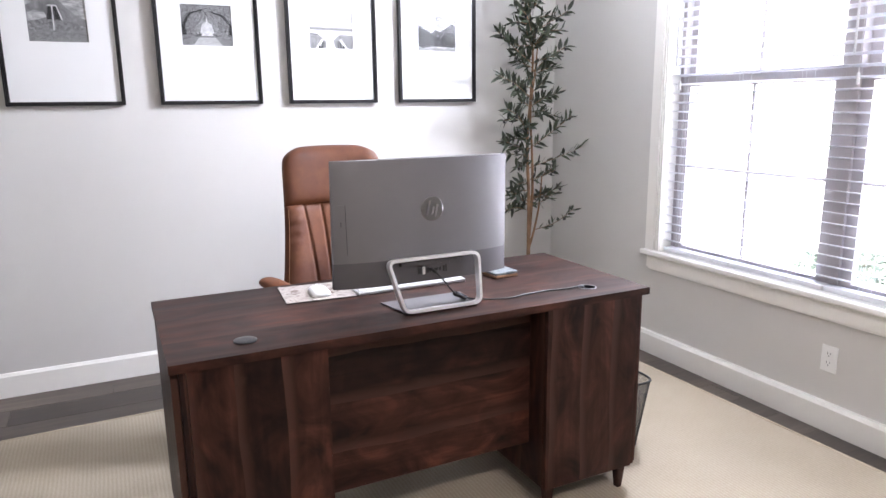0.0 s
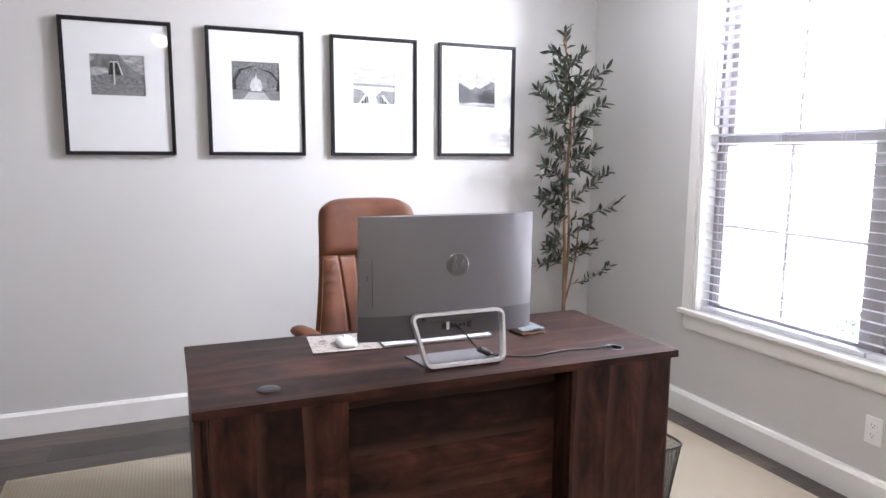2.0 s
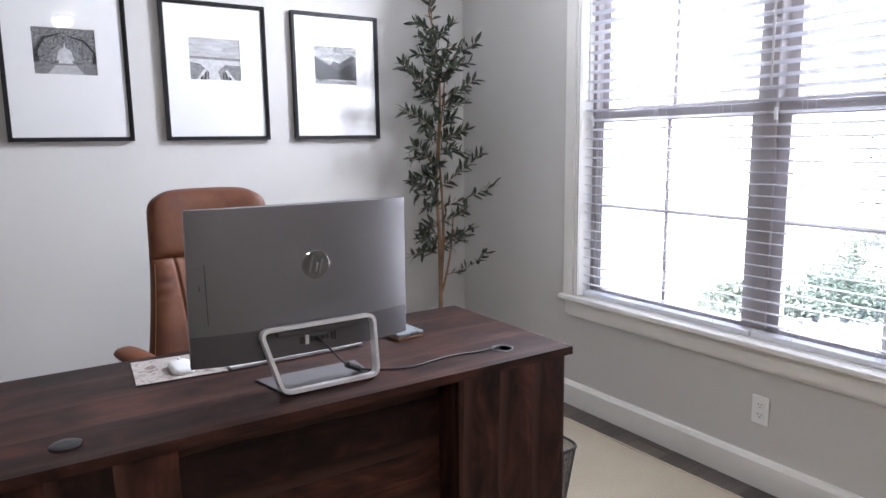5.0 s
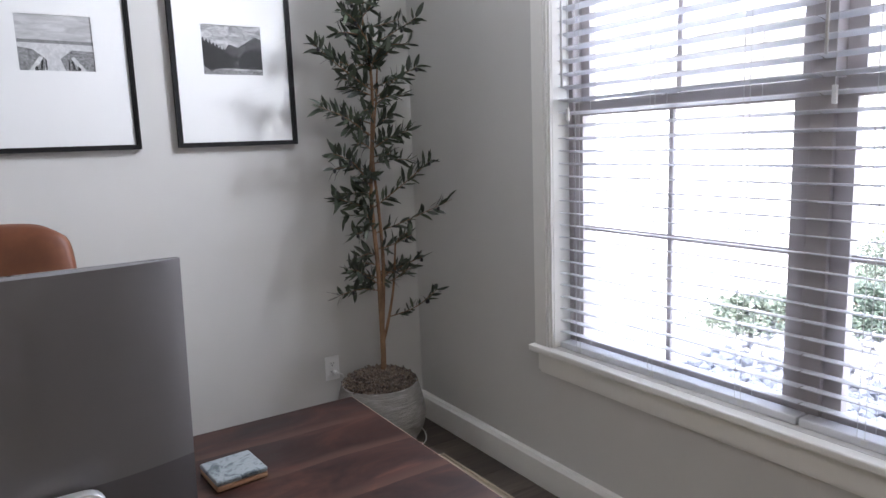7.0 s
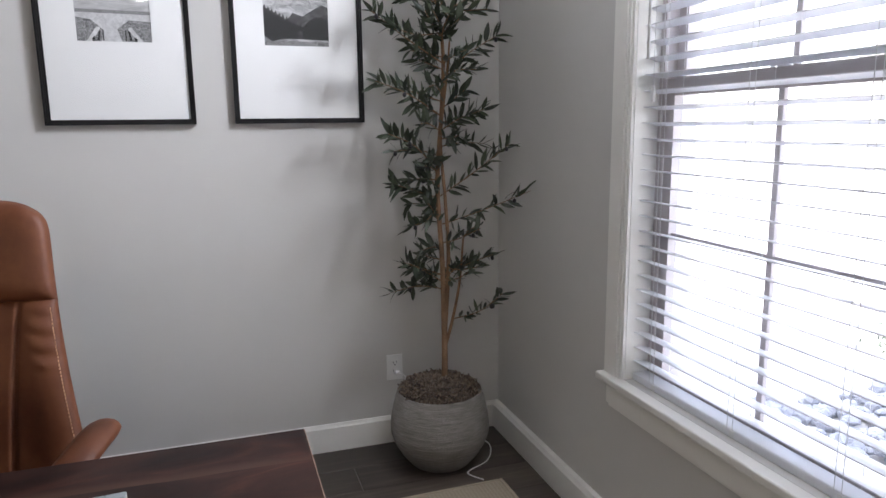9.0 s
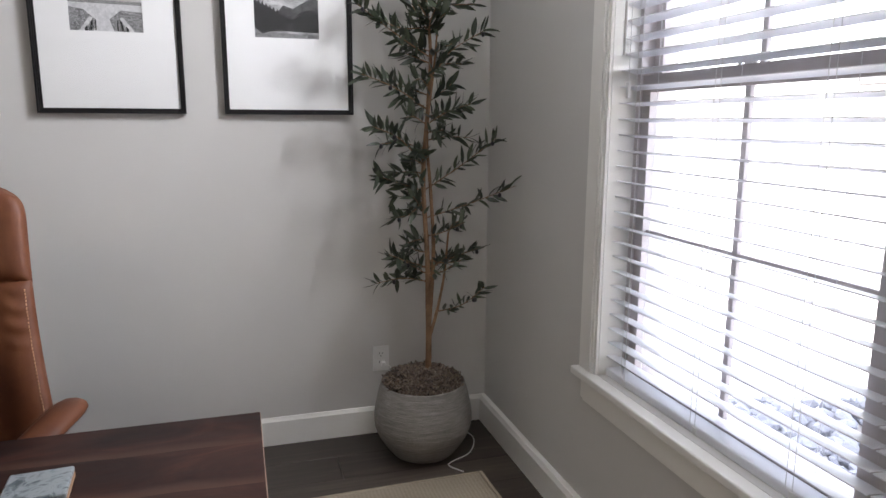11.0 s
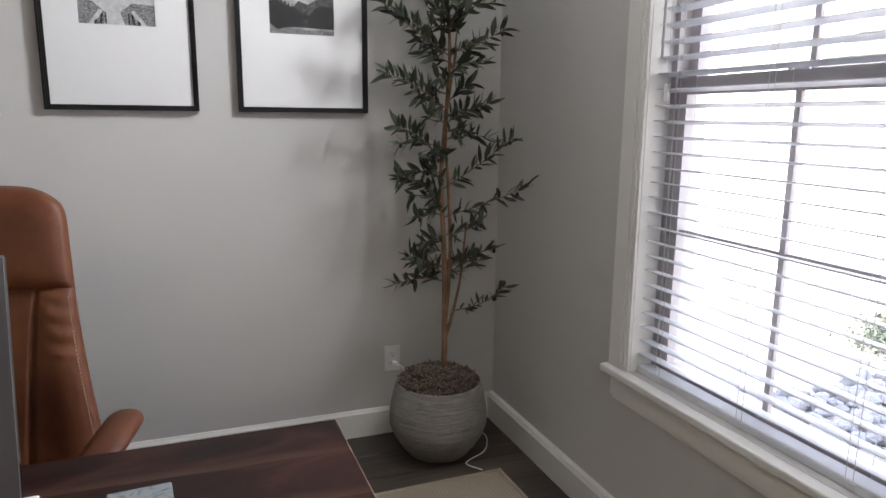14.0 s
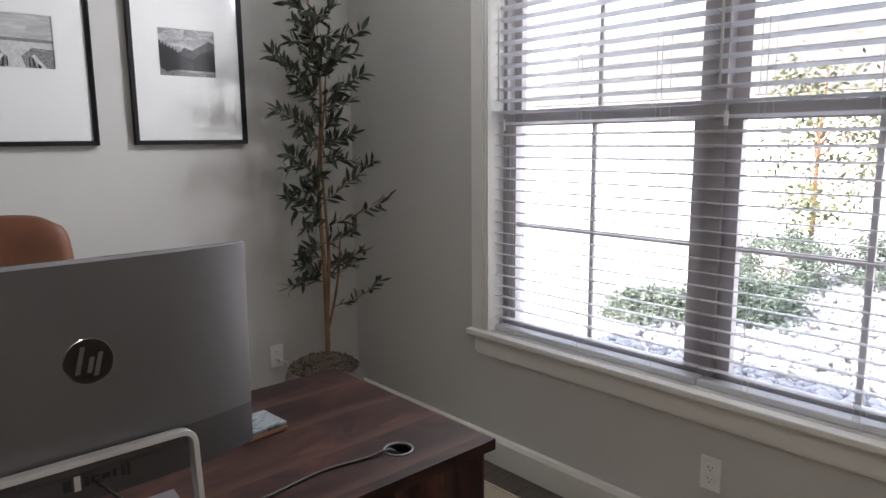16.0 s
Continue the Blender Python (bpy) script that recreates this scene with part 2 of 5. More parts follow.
SCREEN = surface("dark_screen_glass", (0.01, 0.01, 0.012), 0.1, relief=0)
CHROME = surface("mirror_chrome", (0.38, 0.38, 0.39), 0.13, metal=1.0, vary=0.02, relief=0)
WHITE_PLASTIC = surface("white_plastic", (0.78, 0.78, 0.77), 0.32, vary=0.02, relief=0.03)
POT = pot_material()
MOSS = leaf_material("brown_dried_moss", (0.030, 0.021, 0.015), (0.155, 0.118, 0.088))
SOIL = surface("dark_potting_foam", (0.05, 0.035, 0.026), 0.95, vary=0.4, big=20)
BARK = surface("brown_bark", (0.23, 0.135, 0.075), 0.9, vary=0.4, big=18, fine=160, relief=0.8, depth=0.004)
LEAF = leaf_material("olive_leaf", (0.013, 0.020, 0.012), (0.060, 0.076, 0.047))
OLIVE = surface("dark_olive_fruit", (0.016, 0.014, 0.018), 0.3)
MARBLE_PAD = marble_material("marbled_mouse_pad", (0.47, 0.43, 0.395), (0.13, 0.08, 0.06), 22)
MARBLE_COASTER = marble_material("marbled_coaster", (0.20, 0.225, 0.235), (0.035, 0.05, 0.06), 30)
COASTER_EDGE = surface("wood_coaster_edge", (0.26, 0.145, 0.08), 0.5)
CONCRETE = surface("pale_concrete", (0.62, 0.60, 0.57), 0.85, vary=0.06, big=0.7, fine=40, relief=0.3)
STONE = surface("pale_landscape_stone", (0.32, 0.33, 0.36), 0.85, vary=0.25, big=9, fine=70, relief=0.6, depth=0.01)
BUSH_LEAF = leaf_material("shrub_leaf", (0.070, 0.096, 0.080), (0.118, 0.152, 0.122))
TREE_LEAF = leaf_material("yellow_green_leaf", (0.06, 0.075, 0.035), (0.14, 0.145, 0.065))
STUCCO = surface("pale_house_stucco", (0.72, 0.70, 0.66), 0.9, vary=0.04, fine=60, relief=0.4)
ROOFING = surface("grey_roof_shingle", (0.12, 0.115, 0.11), 0.95, vary=0.2, fine=40)


# ---- building helpers ----
def thing(name, at, label, category, group="", kind=""):
    ob = new(name)
    ob.location = at
    ob.empty_display_size = 0.1
    return tagged(ob, label, category, group, kind)


def part(name, bm, material, parent=None, label="", smooth=False):
    """Links a bmesh, given in world coordinates, as one mesh object under a thing or part."""
    me = bpy.data.meshes.new(name)
    bmesh.ops.recalc_face_normals(bm, faces=bm.faces[:])
    bm.to_mesh(me)
    bm.free()
    return hang(name, me, material, parent, label, smooth)


def origin(ob):
    at = Matrix.Identity(4)
    while ob:
        at = ob.matrix_basis if ob.parent is None else at
        ob = ob.parent
    return at


def hang(name, me, material, parent=None, label="", smooth=False):
    if material and not me.materials:
        me.materials.append(material)
    if smooth:
        me.polygons.foreach_set("use_smooth", [True] * len(me.polygons))
    ob = new(name, me)
    if parent:
        ob.parent = parent
        ob.matrix_parent_inverse = origin(parent).inverted() if parent.parent is None else Matrix.Identity(4)
    return tagged(ob, label)


def brick(bm, lo, hi):
    v = [bm.verts.new((x, y, z)) for x in (lo[0], hi[0]) for y in (lo[1], hi[1]) for z in (lo[2], hi[2])]
    for f in ((0, 1, 3, 2), (4, 6, 7, 5), (0, 4, 5, 1), (2, 3, 7, 6), (0, 2, 6, 4), (1, 5, 7, 3)):
        bm.faces.new([v[i] for i in f])
    return v


def box(name, lo, hi, material, parent=None, bevel=0.003, label="", turn=None, segments=2):
    bm = bmesh.new()
    brick(bm, lo, hi)
    if bevel:
        bmesh.ops.bevel(bm, geom=bm.edges[:], offset=bevel, segments=segments, affect="EDGES", profile=0.6)
    if turn is not None:
        bm.transform(turn)
    return part(name, bm, material, parent, label)


def sheet(name, corners, material, parent):
    """A sheet of glass; the corners run anticlockwise as seen from the room."""
    me = bpy.data.meshes.new(name)
    me.from_pydata(corners, [], [(0, 1, 2, 3)])
    return hang(name, me, material, parent)


def about(point, rz, rx=0, ry=0):
    return Matrix.Translation(point) @ pose(0, 0, 0, rx, ry, rz) @ Matrix.Translation(-Vector(point))


def tube(name, points, radius, material, parent=None, label="", sides=8, tip=None, rings=0):
    """A round bar through points (smoothed when rings is given), its radius going to tip at the end."""
    bm = bmesh.new()
    add_tube(bm, points, radius, sides, tip, rings)
    return part(name, bm, material, parent, label, True)


def smooth_line(points, count):
    pts = [Vector(p) for p in points]
    out = []
    for i in range(count + 1):
        s = i / count * (len(pts) - 1)
        k = min(int(s), len(pts) - 2)
        f = s - k
        p0, p1, p2, p3 = pts[max(k - 1, 0)], pts[k], pts[k + 1], pts[min(k + 2, len(pts) - 1)]
        out.append(0.5 * (2 * p1 + (p2 - p0) * f + (2 * p0 - 5 * p1 + 4 * p2 - p3) * f * f + (3 * p1 - p0 - 3 * p2 + p3) * f ** 3))
    return out


def add_tube(bm, points, radius, sides=8, tip=None, rings=0):
    pts = smooth_line(points, rings) if rings else [Vector(p) for p in points]
    tip = radius if tip is None else tip
    side, loops = None, []
    for i, p in enumerate(pts):
        way = (pts[min(i + 1, len(pts) - 1)] - pts[max(i - 1, 0)]).normalized()
        if side is None:
            side = way.cross(Vector((0, 0, 1)) if abs(way.z) < 0.9 else Vector((1, 0, 0))).normalized()
        side = (side - way * side.dot(way)).normalized()
        up = way.cross(side)
        r = radius + (tip - radius) * i / max(1, len(pts) - 1)
        loops.append([bm.verts.new(p + r * (math.cos(a) * side + math.sin(a) * up)) for a in [2 * math.pi * k / sides for k in range(sides)]])
    for a, b in zip(loops, loops[1:]):
        for k in range(sides):
            bm.faces.new((a[k], a[(k + 1) % sides], b[(k + 1) % sides], b[k]))
    bm.faces.new(loops[0][::-1])
    bm.faces.new(loops[-1])


def lathe(name, profile, centre, material, parent=None, label="", sides=48, smooth=True):
    bm = bmesh.new()
    loops = [[bm.verts.new((centre[0] + r * math.cos(2 * math.pi * k / sides), centre[1] + r * math.sin(2 * math.pi * k / sides), z)) for k in range(sides)] for r, z in profile]
    for a, b in zip(loops, loops[1:]):
        for k in range(sides):
            bm.faces.new((a[k], a[(k + 1) % sides], b[(k + 1) % sides], b[k]))
    bm.faces.new(loops[0][::-1])
    bm.faces.new(loops[-1])
    return part(name, bm, material, parent, label, smooth)


def slab(name, outline, y0, y1, material, parent=None, label="", bevel=0.0):
    """A plate in the xz plane with the given outline, from y0 to y1."""
    bm = bmesh.new()
    a = [bm.verts.new((x, y0, z)) for x, z in outline]
    b = [bm.verts.new((x, y1, z)) for x, z in outline]
    bm.faces.new(a)
    bm.faces.new(b[::-1])
    for k in range(len(a)):
        n = (k + 1) % len(a)
        bm.faces.new((a[k], b[k], b[n], a[n]))
    if bevel:
        bmesh.ops.bevel(bm, geom=bm.edges[:], offset=bevel, segments=2, affect="EDGES")
    return part(name, bm, material, parent, label)


def cushion(name, shape, front, back, material, parent=None, label="", nu=44, nv=44):
    """A closed soft body over a parameter grid: shape(u, v) gives x, y, z of the middle sheet, front and back its thickness in y."""
    bm = bmesh.new()
    sheets = []
    for sign, thick in ((-1, front), (1, back)):
        rows = []
        for j in range(nv + 1):
            row = []
            for i in range(nu + 1):
                u, v = 2 * i / nu - 1, 2 * j / nv - 1
                x, y, z = shape(u, v)
                row.append(bm.verts.new((x, y + sign * thick(u, v), z)))
            rows.append(row)
        sheets.append(rows)
    for rows in sheets:
        for j in range(nv):
            for i in range(nu):
                bm.faces.new((rows[j][i], rows[j][i + 1], rows[j + 1][i + 1], rows[j + 1][i]))
    bmesh.ops.remove_doubles(bm, verts=bm.verts[:], dist=0.0004)
    return part(name, bm, material, parent, label, True)


# ---- the room ----
# west and south walls are unseen, set far off to lessen bounced light
WEST, EAST, SOUTH, NORTH, TOP = -3.6, 2.485, -6.0, 3.39, 2.62
THICK = 0.22
Y0, Y1, Z0, Z1 = 0.522, 2.383, 0.582, 2.41

floor = box("floor", (WEST, SOUTH, -0.12), (EAST, NORTH, -0.006), SUBFLOOR, None, 0, "dark wood plank floor, planks laid along the picture wall")
tagged(floor, kind="structure", category="floor")
ceiling = box("ceiling", (WEST - THICK, SOUTH - THICK, TOP), (EAST + THICK, NORTH + THICK, TOP + 0.12), CEIL, None, 0, "plain white painted ceiling")
tagged(ceiling, kind="structure", category="ceiling")
for name, lo, hi in (("wall_north", (WEST - THICK, NORTH, -0.12), (EAST + THICK, NORTH + THICK, TOP)),
                     ("wall_west", (WEST - THICK, SOUTH, -0.12), (WEST, NORTH, TOP)),
                     ("wall_south", (WEST - THICK, SOUTH - THICK, -0.12), (EAST + THICK, SOUTH, TOP))):
    tagged(box(name, lo, hi, WALL, None, 0, "light warm grey painted wall"), category="wall", kind="structure")
bm = bmesh.new()
brick(bm, (EAST, SOUTH, -0.12), (EAST + THICK, Y0, TOP))
brick(bm, (EAST, Y1, -0.12), (EAST + THICK, NORTH, TOP))
brick(bm, (EAST, Y0, -0.12), (EAST + THICK, Y1, Z0))
brick(bm, (EAST, Y0, Z1), (EAST + THICK, Y1, TOP))
tagged(part("wall_east", bm, WALL, None, "grey painted wall with a wide double window"), category="wall", kind="structure")


def baseboard(lo, hi, axis, face, t=0.014):
    """A board with a small bevelled cap; face is the room side."""
    bm = bmesh.new()
    h = 0.122
    prof = [(0, 0), (t, 0), (t, h - 0.016), (t - 0.004, h - 0.010), (t - 0.009, h), (0, h)]
    ends = []
    for s in (lo, hi):
        ends.append([bm.verts.new((s, face - d, z) if axis == "x" else (face - d, s, z)) for d, z in prof])
    n = len(prof)
    for k in range(n):
        bm.faces.new((ends[0][k], ends[0][(k + 1) % n], ends[1][(k + 1) % n], ends[1][k]))
    bm.faces.new(ends[0][::-1])
    bm.faces.new(ends[1])
    return tagged(part("baseboard", bm, TRIM, None, "white painted baseboard along the wall foot"), category="baseboard", kind="structure")


baseboard(WEST, EAST, "x", NORTH)
baseboard(SOUTH, NORTH - 0.0145, "y", EAST, 0.030)

# ---- the window ----
window = thing("window_1", (EAST, (Y0 + Y1) / 2, Z0), "double window with taupe frames, grilles and white casing", "window", kind="structure")
FX0, FX1 = 2.570, 2.645


def bar(name, lo, hi, parent=window, material=FRAME_TAUPE, bevel=0.003):
    return box(name, lo, hi, material, parent, bevel)


MID = 1.4525
bar("mullion", (FX0 - 0.01, MID - 0.03, Z0 + 0.021), (FX1 + 0.02, MID + 0.03, Z1 - 0.02))
bar("head_frame", (FX0, Y0, Z1 - 0.019), (FX1, Y1, Z1))
bar("sill_frame", (FX0, Y0, Z0), (FX1 + 0.03, Y1, Z0 + 0.012))
for ya, yb in ((MID + 0.031, Y1), (Y0, MID - 0.031)):
    outer = yb if yb == Y1 else ya
    inward = -1 if yb == Y1 else 1
    lo_y, hi_y = sorted((outer, outer + inward * 0.024))
    bar("side_frame", (FX0 - 0.004, lo_y, Z0 + 0.021), (FX1 + 0.004, hi_y, Z1 - 0.02))
    ga, gb, mid_y = (1.533, 2.318, 1.937) if yb == Y1 else (0.587, 1.372, 0.994)
    for sash_name, za, zb, xa in (("lower_sash", Z0 + 0.014, 1.496, FX0 + 0.004), ("upper_sash", 1.456, Z1 - 0.021, FX0 + 0.038)):
        xb = xa + 0.032
        sa = ga - (0.049 if yb == Y1 else 0.040)
        sb = gb + (0.040 if yb == Y1 else 0.049)
        bm = bmesh.new()
        low = 0.022 if sash_name == "lower_sash" else 0.045
        brick(bm, (xa, sa, za), (xb, ga, zb))
        brick(bm, (xa, gb, za), (xb, sb, zb))
        brick(bm, (xa, ga, za), (xb, gb, za + low))
        brick(bm, (xa, ga, zb - 0.048), (xb, gb, zb))
        sash = part(sash_name, bm, FRAME_TAUPE, window)
        mid_z = 1.041 if sash_name == "lower_sash" else 1.935
        box("grille_bar", (xa + 0.009, mid_y - 0.009, za + low), (xa + 0.023, mid_y + 0.009, zb - 0.048), FRAME_TAUPE, sash, 0.002)
        for wa, wb in ((ga, mid_y - 0.0092), (mid_y + 0.0092, gb)):
            box("grille_bar", (xa + 0.0095, wa, mid_z - 0.009), (xa + 0.0225, wb, mid_z + 0.009), FRAME_TAUPE, sash, 0.002)
        pane = sheet("pane", [(xa + 0.026, gb + 0.004, za + low - 0.004), (xa + 0.026, ga - 0.004, za + low - 0.004), (xa + 0.026, ga - 0.004, zb - 0.044), (xa + 0.026, gb + 0.004, zb - 0.044)], GLASS, sash)
        pane.visible_shadow = False
    bm = bmesh.new()
    add_tube(bm, [(FX0 + 0.008, mid_y - 0.030, 1.498), (FX0 + 0.004, mid_y - 0.012, 1.503), (FX0 + 0.002, mid_y + 0.010, 1.504), (FX0 + 0.008, mid_y + 0.030, 1.498)], 0.0042, 8, None, 10)
    brick(bm, (FX0 + 0.006, mid_y - 0.012, 1.4962), (FX0 + 0.022, mid_y + 0.012, 1.505))
    part("sash_lock", bm, WHITE_PLASTIC, window, "white cam lock on the meeting rail", True)

# white jamb lining, casing, stool and apron
for name, lo, hi in (("jamb", (EAST, Y1 - 0.002, Z0), (FX0 - 0.002, Y1 + 0.01, Z1)), ("jamb", (EAST, Y0 - 0.01, Z0), (FX0 - 0.002, Y0 + 0.002, Z1)),
                     ("head_jamb", (EAST, Y0, Z1 - 0.003), (FX0 - 0.002, Y1, Z1 + 0.01))):
    box(name, lo, hi, TRIM, window, 0.001)


def casing(name, y_in, y_out, z_lo, z_hi):
    """An upright casing: flat board, inner bead and a raised outer back band."""
    s = 1 if y_out > y_in else -1
    bm = bmesh.new()
    for a, b, t in ((0.0, 0.012, 0.009), (0.012, 0.020, 0.014), (0.020, 0.028, 0.011), (0.028, abs(y_out - y_in), 0.016)):
        ya, yb2 = sorted((y_in + s * a, y_in + s * b))
        brick(bm, (EAST - t, ya, z_lo), (EAST, yb2, z_hi))
    return part(name, bm, TRIM, window)


casing("side_casing", Y1, Y1 + 0.092, Z0 + 0.001, Z1 + 0.10)
casing("side_casing", Y0, Y0 - 0.092, Z0 + 0.001, Z1 + 0.10)
box("head_casing", (EAST - 0.019, Y0, Z1), (EAST, Y1, Z1 + 0.10), TRIM, window, 0.003)
box("stool", (2.445, Y0 - 0.108, 0.556), (FX0 - 0.002, Y1 + 0.108, 0.581), TRIM, window, 0.006, segments=3)
bm = bmesh.new()
brick(bm, (EAST - 0.018, Y0 - 0.072, 0.486), (EAST, Y1 + 0.072, 0.556))
brick(bm, (EAST - 0.012, Y0 - 0.067, 0.474), (EAST, Y1 + 0.067, 0.486))
part("apron", bm, TRIM, window)


# ---- blinds ----
def blind(ya, yb, cords, with_wand):
    b = thing("window_blind", (2.585, (ya + yb) / 2, Z0), "white two-inch horizontal slat blind, lowered with slats open", "blind", "blinds in the window")
    bm = bmesh.new()
    n = 6
    rows = []
    for side in (1, -1):
        rows.append([[bm.verts.new((0.025 * (2 * i / n - 1), y, 0.0022 * (1 - (2 * i / n - 1) ** 2) + side * 0.0013)) for i in range(n + 1)] for y in (ya, yb)])
    for rs in rows:
        for i in range(n):
            bm.faces.new((rs[0][i], rs[0][i + 1], rs[1][i + 1], rs[1][i]))
    for e in (0, 1):
        for i in range(n):
            bm.faces.new((rows[0][e][i], rows[0][e][i + 1], rows[1][e][i + 1], rows[1][e][i]))
    for i in (0, n):
        bm.faces.new((rows[0][0][i], rows[0][1][i], rows[1][1][i], rows[1][0][i]))
    bmesh.ops.recalc_face_normals(bm, faces=bm.faces[:])
    me = bpy.data.meshes.new("slat")
    bm.to_mesh(me)
    bm.free()
    z, rng = 0.640, random.Random(int(ya * 100))
    while z < 2.33:
        ob = hang("slat", me, SLAT, b)
        ob.matrix_basis = pose(2.583 + rng.uniform(-0.001, 0.001), 0, z, 0, rng.uniform(8.4, 9.8), rng.uniform(-0.06, 0.06))
        z += 0.0455
    box("bottom_rail", (2.556, ya, 0.5825), (2.610, yb, 0.606), SLAT, b, 0.005, segments=3)
    box("head_rail", (2.556, ya, 2.35), (2.612, yb, 2.405), SLAT, b, 0.003)
    box("valance", (2.548, ya, 2.335), (2.5555, yb, 2.407), SLAT, b, 0.002)
    for y in cords:
        bm = bmesh.new()
        for x in (2.5555, 2.611):
            add_tube(bm, [(x, y, 0.604), (x, y, 2.35)], 0.0009, 5)
        add_tube(bm, [(2.5545, y + 0.018, 0.604), (2.5545, y + 0.018, 2.35)], 0.0009, 5)
        part("ladder_cord", bm, CORD, b)
        box("cord_button", (2.553, y - 0.008, 0.587), (2.5562, y + 0.008, 0.603), WHITE_PLASTIC, b, 0.001)
    if with_wand:
        tube("tilt_wand", [(2.547, yb - 0.03, 2.335), (2.546, yb - 0.032, 1.55)], 0.0045, WHITE_PLASTIC, b, sides=8)
    tagged(box("cord_tassel", (2.5455, yb - 0.062, 1.43), (2.5545, yb - 0.050, 1.475), WHITE_PLASTIC, b, 0.002))
    tube("lift_cord", [(2.55, yb - 0.056, 2.335), (2.55, yb - 0.056, 1.475)], 0.0011, CORD, b, sides=5)
    b.matrix_basis = Matrix.Translation((-0.046, 0, 0)) @ b.matrix_basis


blind(1.456, Y1 - 0.005, (2.27, 1.94, 1.62), True)
blind(Y0 + 0.005, 1.449, (1.28, 0.965, 0.64), True)

# ---- ceiling lights, seen as glints in the picture glass ----
glow = Mat("lit_lamp_glass", (0.9, 0.88, 0.84), 0.4)
glow.put("Emission Color", (1.0, 0.91, 0.79, 1)).put("Emission Strength", LAMP_GLOW)
for x, y in ((-0.03, -0.97), (0.75, -1.0)):
    lamp = thing("ceiling_light", (x, y, TOP), "lit round flush-mounted ceiling light with a white glass bowl", "ceiling light", "ceiling lights")
    lathe("base_plate", [(0.105, TOP - 0.0005), (0.105, TOP - 0.02), (0.092, TOP - 0.028)], (x, y), WHITE_PLASTIC, lamp)
    lathe("bowl", [(0.088, TOP - 0.029), (0.084, TOP - 0.055), (0.066, TOP - 0.075), (0.037, TOP - 0.087), (0.008, TOP - 0.09)], (x, y), glow.mat, lamp, "glowing white glass bowl")


# ---- outlets ----
def outlet(at, turn, label):
    """A duplex outlet built facing -y, then turned."""
    o = thing("wall_outlet", at, label, "outlet", "wall outlets")
    m = Matrix.Translation(at) @ pose(0, 0, 0, 0, 0, turn)

    def piece(name, lo, hi, material, bevel, parent=o):
        return box(name, lo, hi, material, parent, bevel, turn=m)

    plate = piece("cover_plate", (-0.035, -0.006, -0.057), (0.035, 0.0, 0.057), WHITE_PLASTIC, 0.0025)
    for zc in (0.02, -0.02):
        face = piece("socket_face", (-0.0165, -0.0078, zc - 0.0145), (0.0165, -0.0055, zc + 0.0145), WHITE_PLASTIC, 0.002)
        for lo, hi in (((-0.0078, -0.0082, zc - 0.0005), (-0.0058, -0.0074, zc + 0.0085)), ((0.0058, -0.0082, zc + 0.0005), (0.0078, -0.0074, zc + 0.0075)), ((-0.0022, -0.0082, zc - 0.0095), (0.0022, -0.0074, zc - 0.005))):
            piece("slot", lo, hi, BLACK, 0, face)
    bm = bmesh.new()
    bmesh.ops.create_uvsphere(bm, u_segments=10, v_segments=6, radius=0.003)
    bm.transform(m @ Matrix.Translation((0, -0.0062, 0)))
    part("screw", bm, WHITE_PLASTIC, o)
    return o


outlet((EAST, 1.369, 0.310), -90, "white duplex wall outlet under the window")
outlet((1.996, NORTH, 0.341), 0, "white duplex wall outlet with a white plug in it")
plug = thing("power_plug", (2.001, NORTH - 0.008, 0.321), "white power plug and cord running down behind the pot", "power cord")
box("plug_body", (1.993, NORTH - 0.034, 0.311), (2.013, NORTH - 0.0085, 0.331), WHITE_PLASTIC, plug, 0.006, segments=3)
tube("cord", [(2.004, NORTH - 0.032, 0.319), (2.035, 3.345, 0.296), (2.05, 3.365, 0.12), (2.12, 3.36, 0.006), (2.28, 3.33, 0.005), (2.365, 3.22, 0.005), (2.31, 3.08, 0.005), (2.21, 3.02, 0.005), (2.19, 2.99, 0.005), (2.23, 2.93, 0.005)], 0.0026, WHITE_PLASTIC, plug, rings=60)

# ---- rug ----
RUG_TURN = about((-0.79, 2.85, 0), 1.1)
rug = thing("area_rug", (0.77, 1.0, 0.0), "cream woven area rug with a fine ribbed weave", "rug")
bm = bmesh.new()
brick(bm, (-0.775, -0.9, 0.0), (2.283, 2.835, 0.011))
bmesh.ops.bevel(bm, geom=bm.edges[:], offset=0.003, segments=2, affect="EDGES")
bm.transform(RUG_TURN)
part("woven_field", bm, RUG, rug)
bm = bmesh.new()
for lo, hi in (((-0.792, -0.9, 0.0), (-0.776, 2.851, 0.012)), ((2.284, -0.9, 0.0), (2.300, 2.851, 0.012)), ((-0.776, 2.836, 0.0), (2.284, 2.851, 0.012))):
    brick(bm, lo, hi)
bmesh.ops.bevel(bm, geom=bm.edges[:], offset=0.003, segments=2, affect="EDGES")
bm.transform(RUG_TURN)
part("binding", bm, RUG_EDGE, rug, "tan stitched binding")


# ---- framed photographs ----
def tone(name, dark, light, scale=60, stretch=(1, 1, 1)):
    m = Mat(name, (light,) * 3, 0.7)
    f = m.noise(1.0, 6, 0.65, m.scaled([scale * s for s in stretch]), 0.7)
    m.put("Base Color", m.ramp(f, [(0.35, (dark,) * 3), (0.65, (light,) * 3)]))
    return m.mat


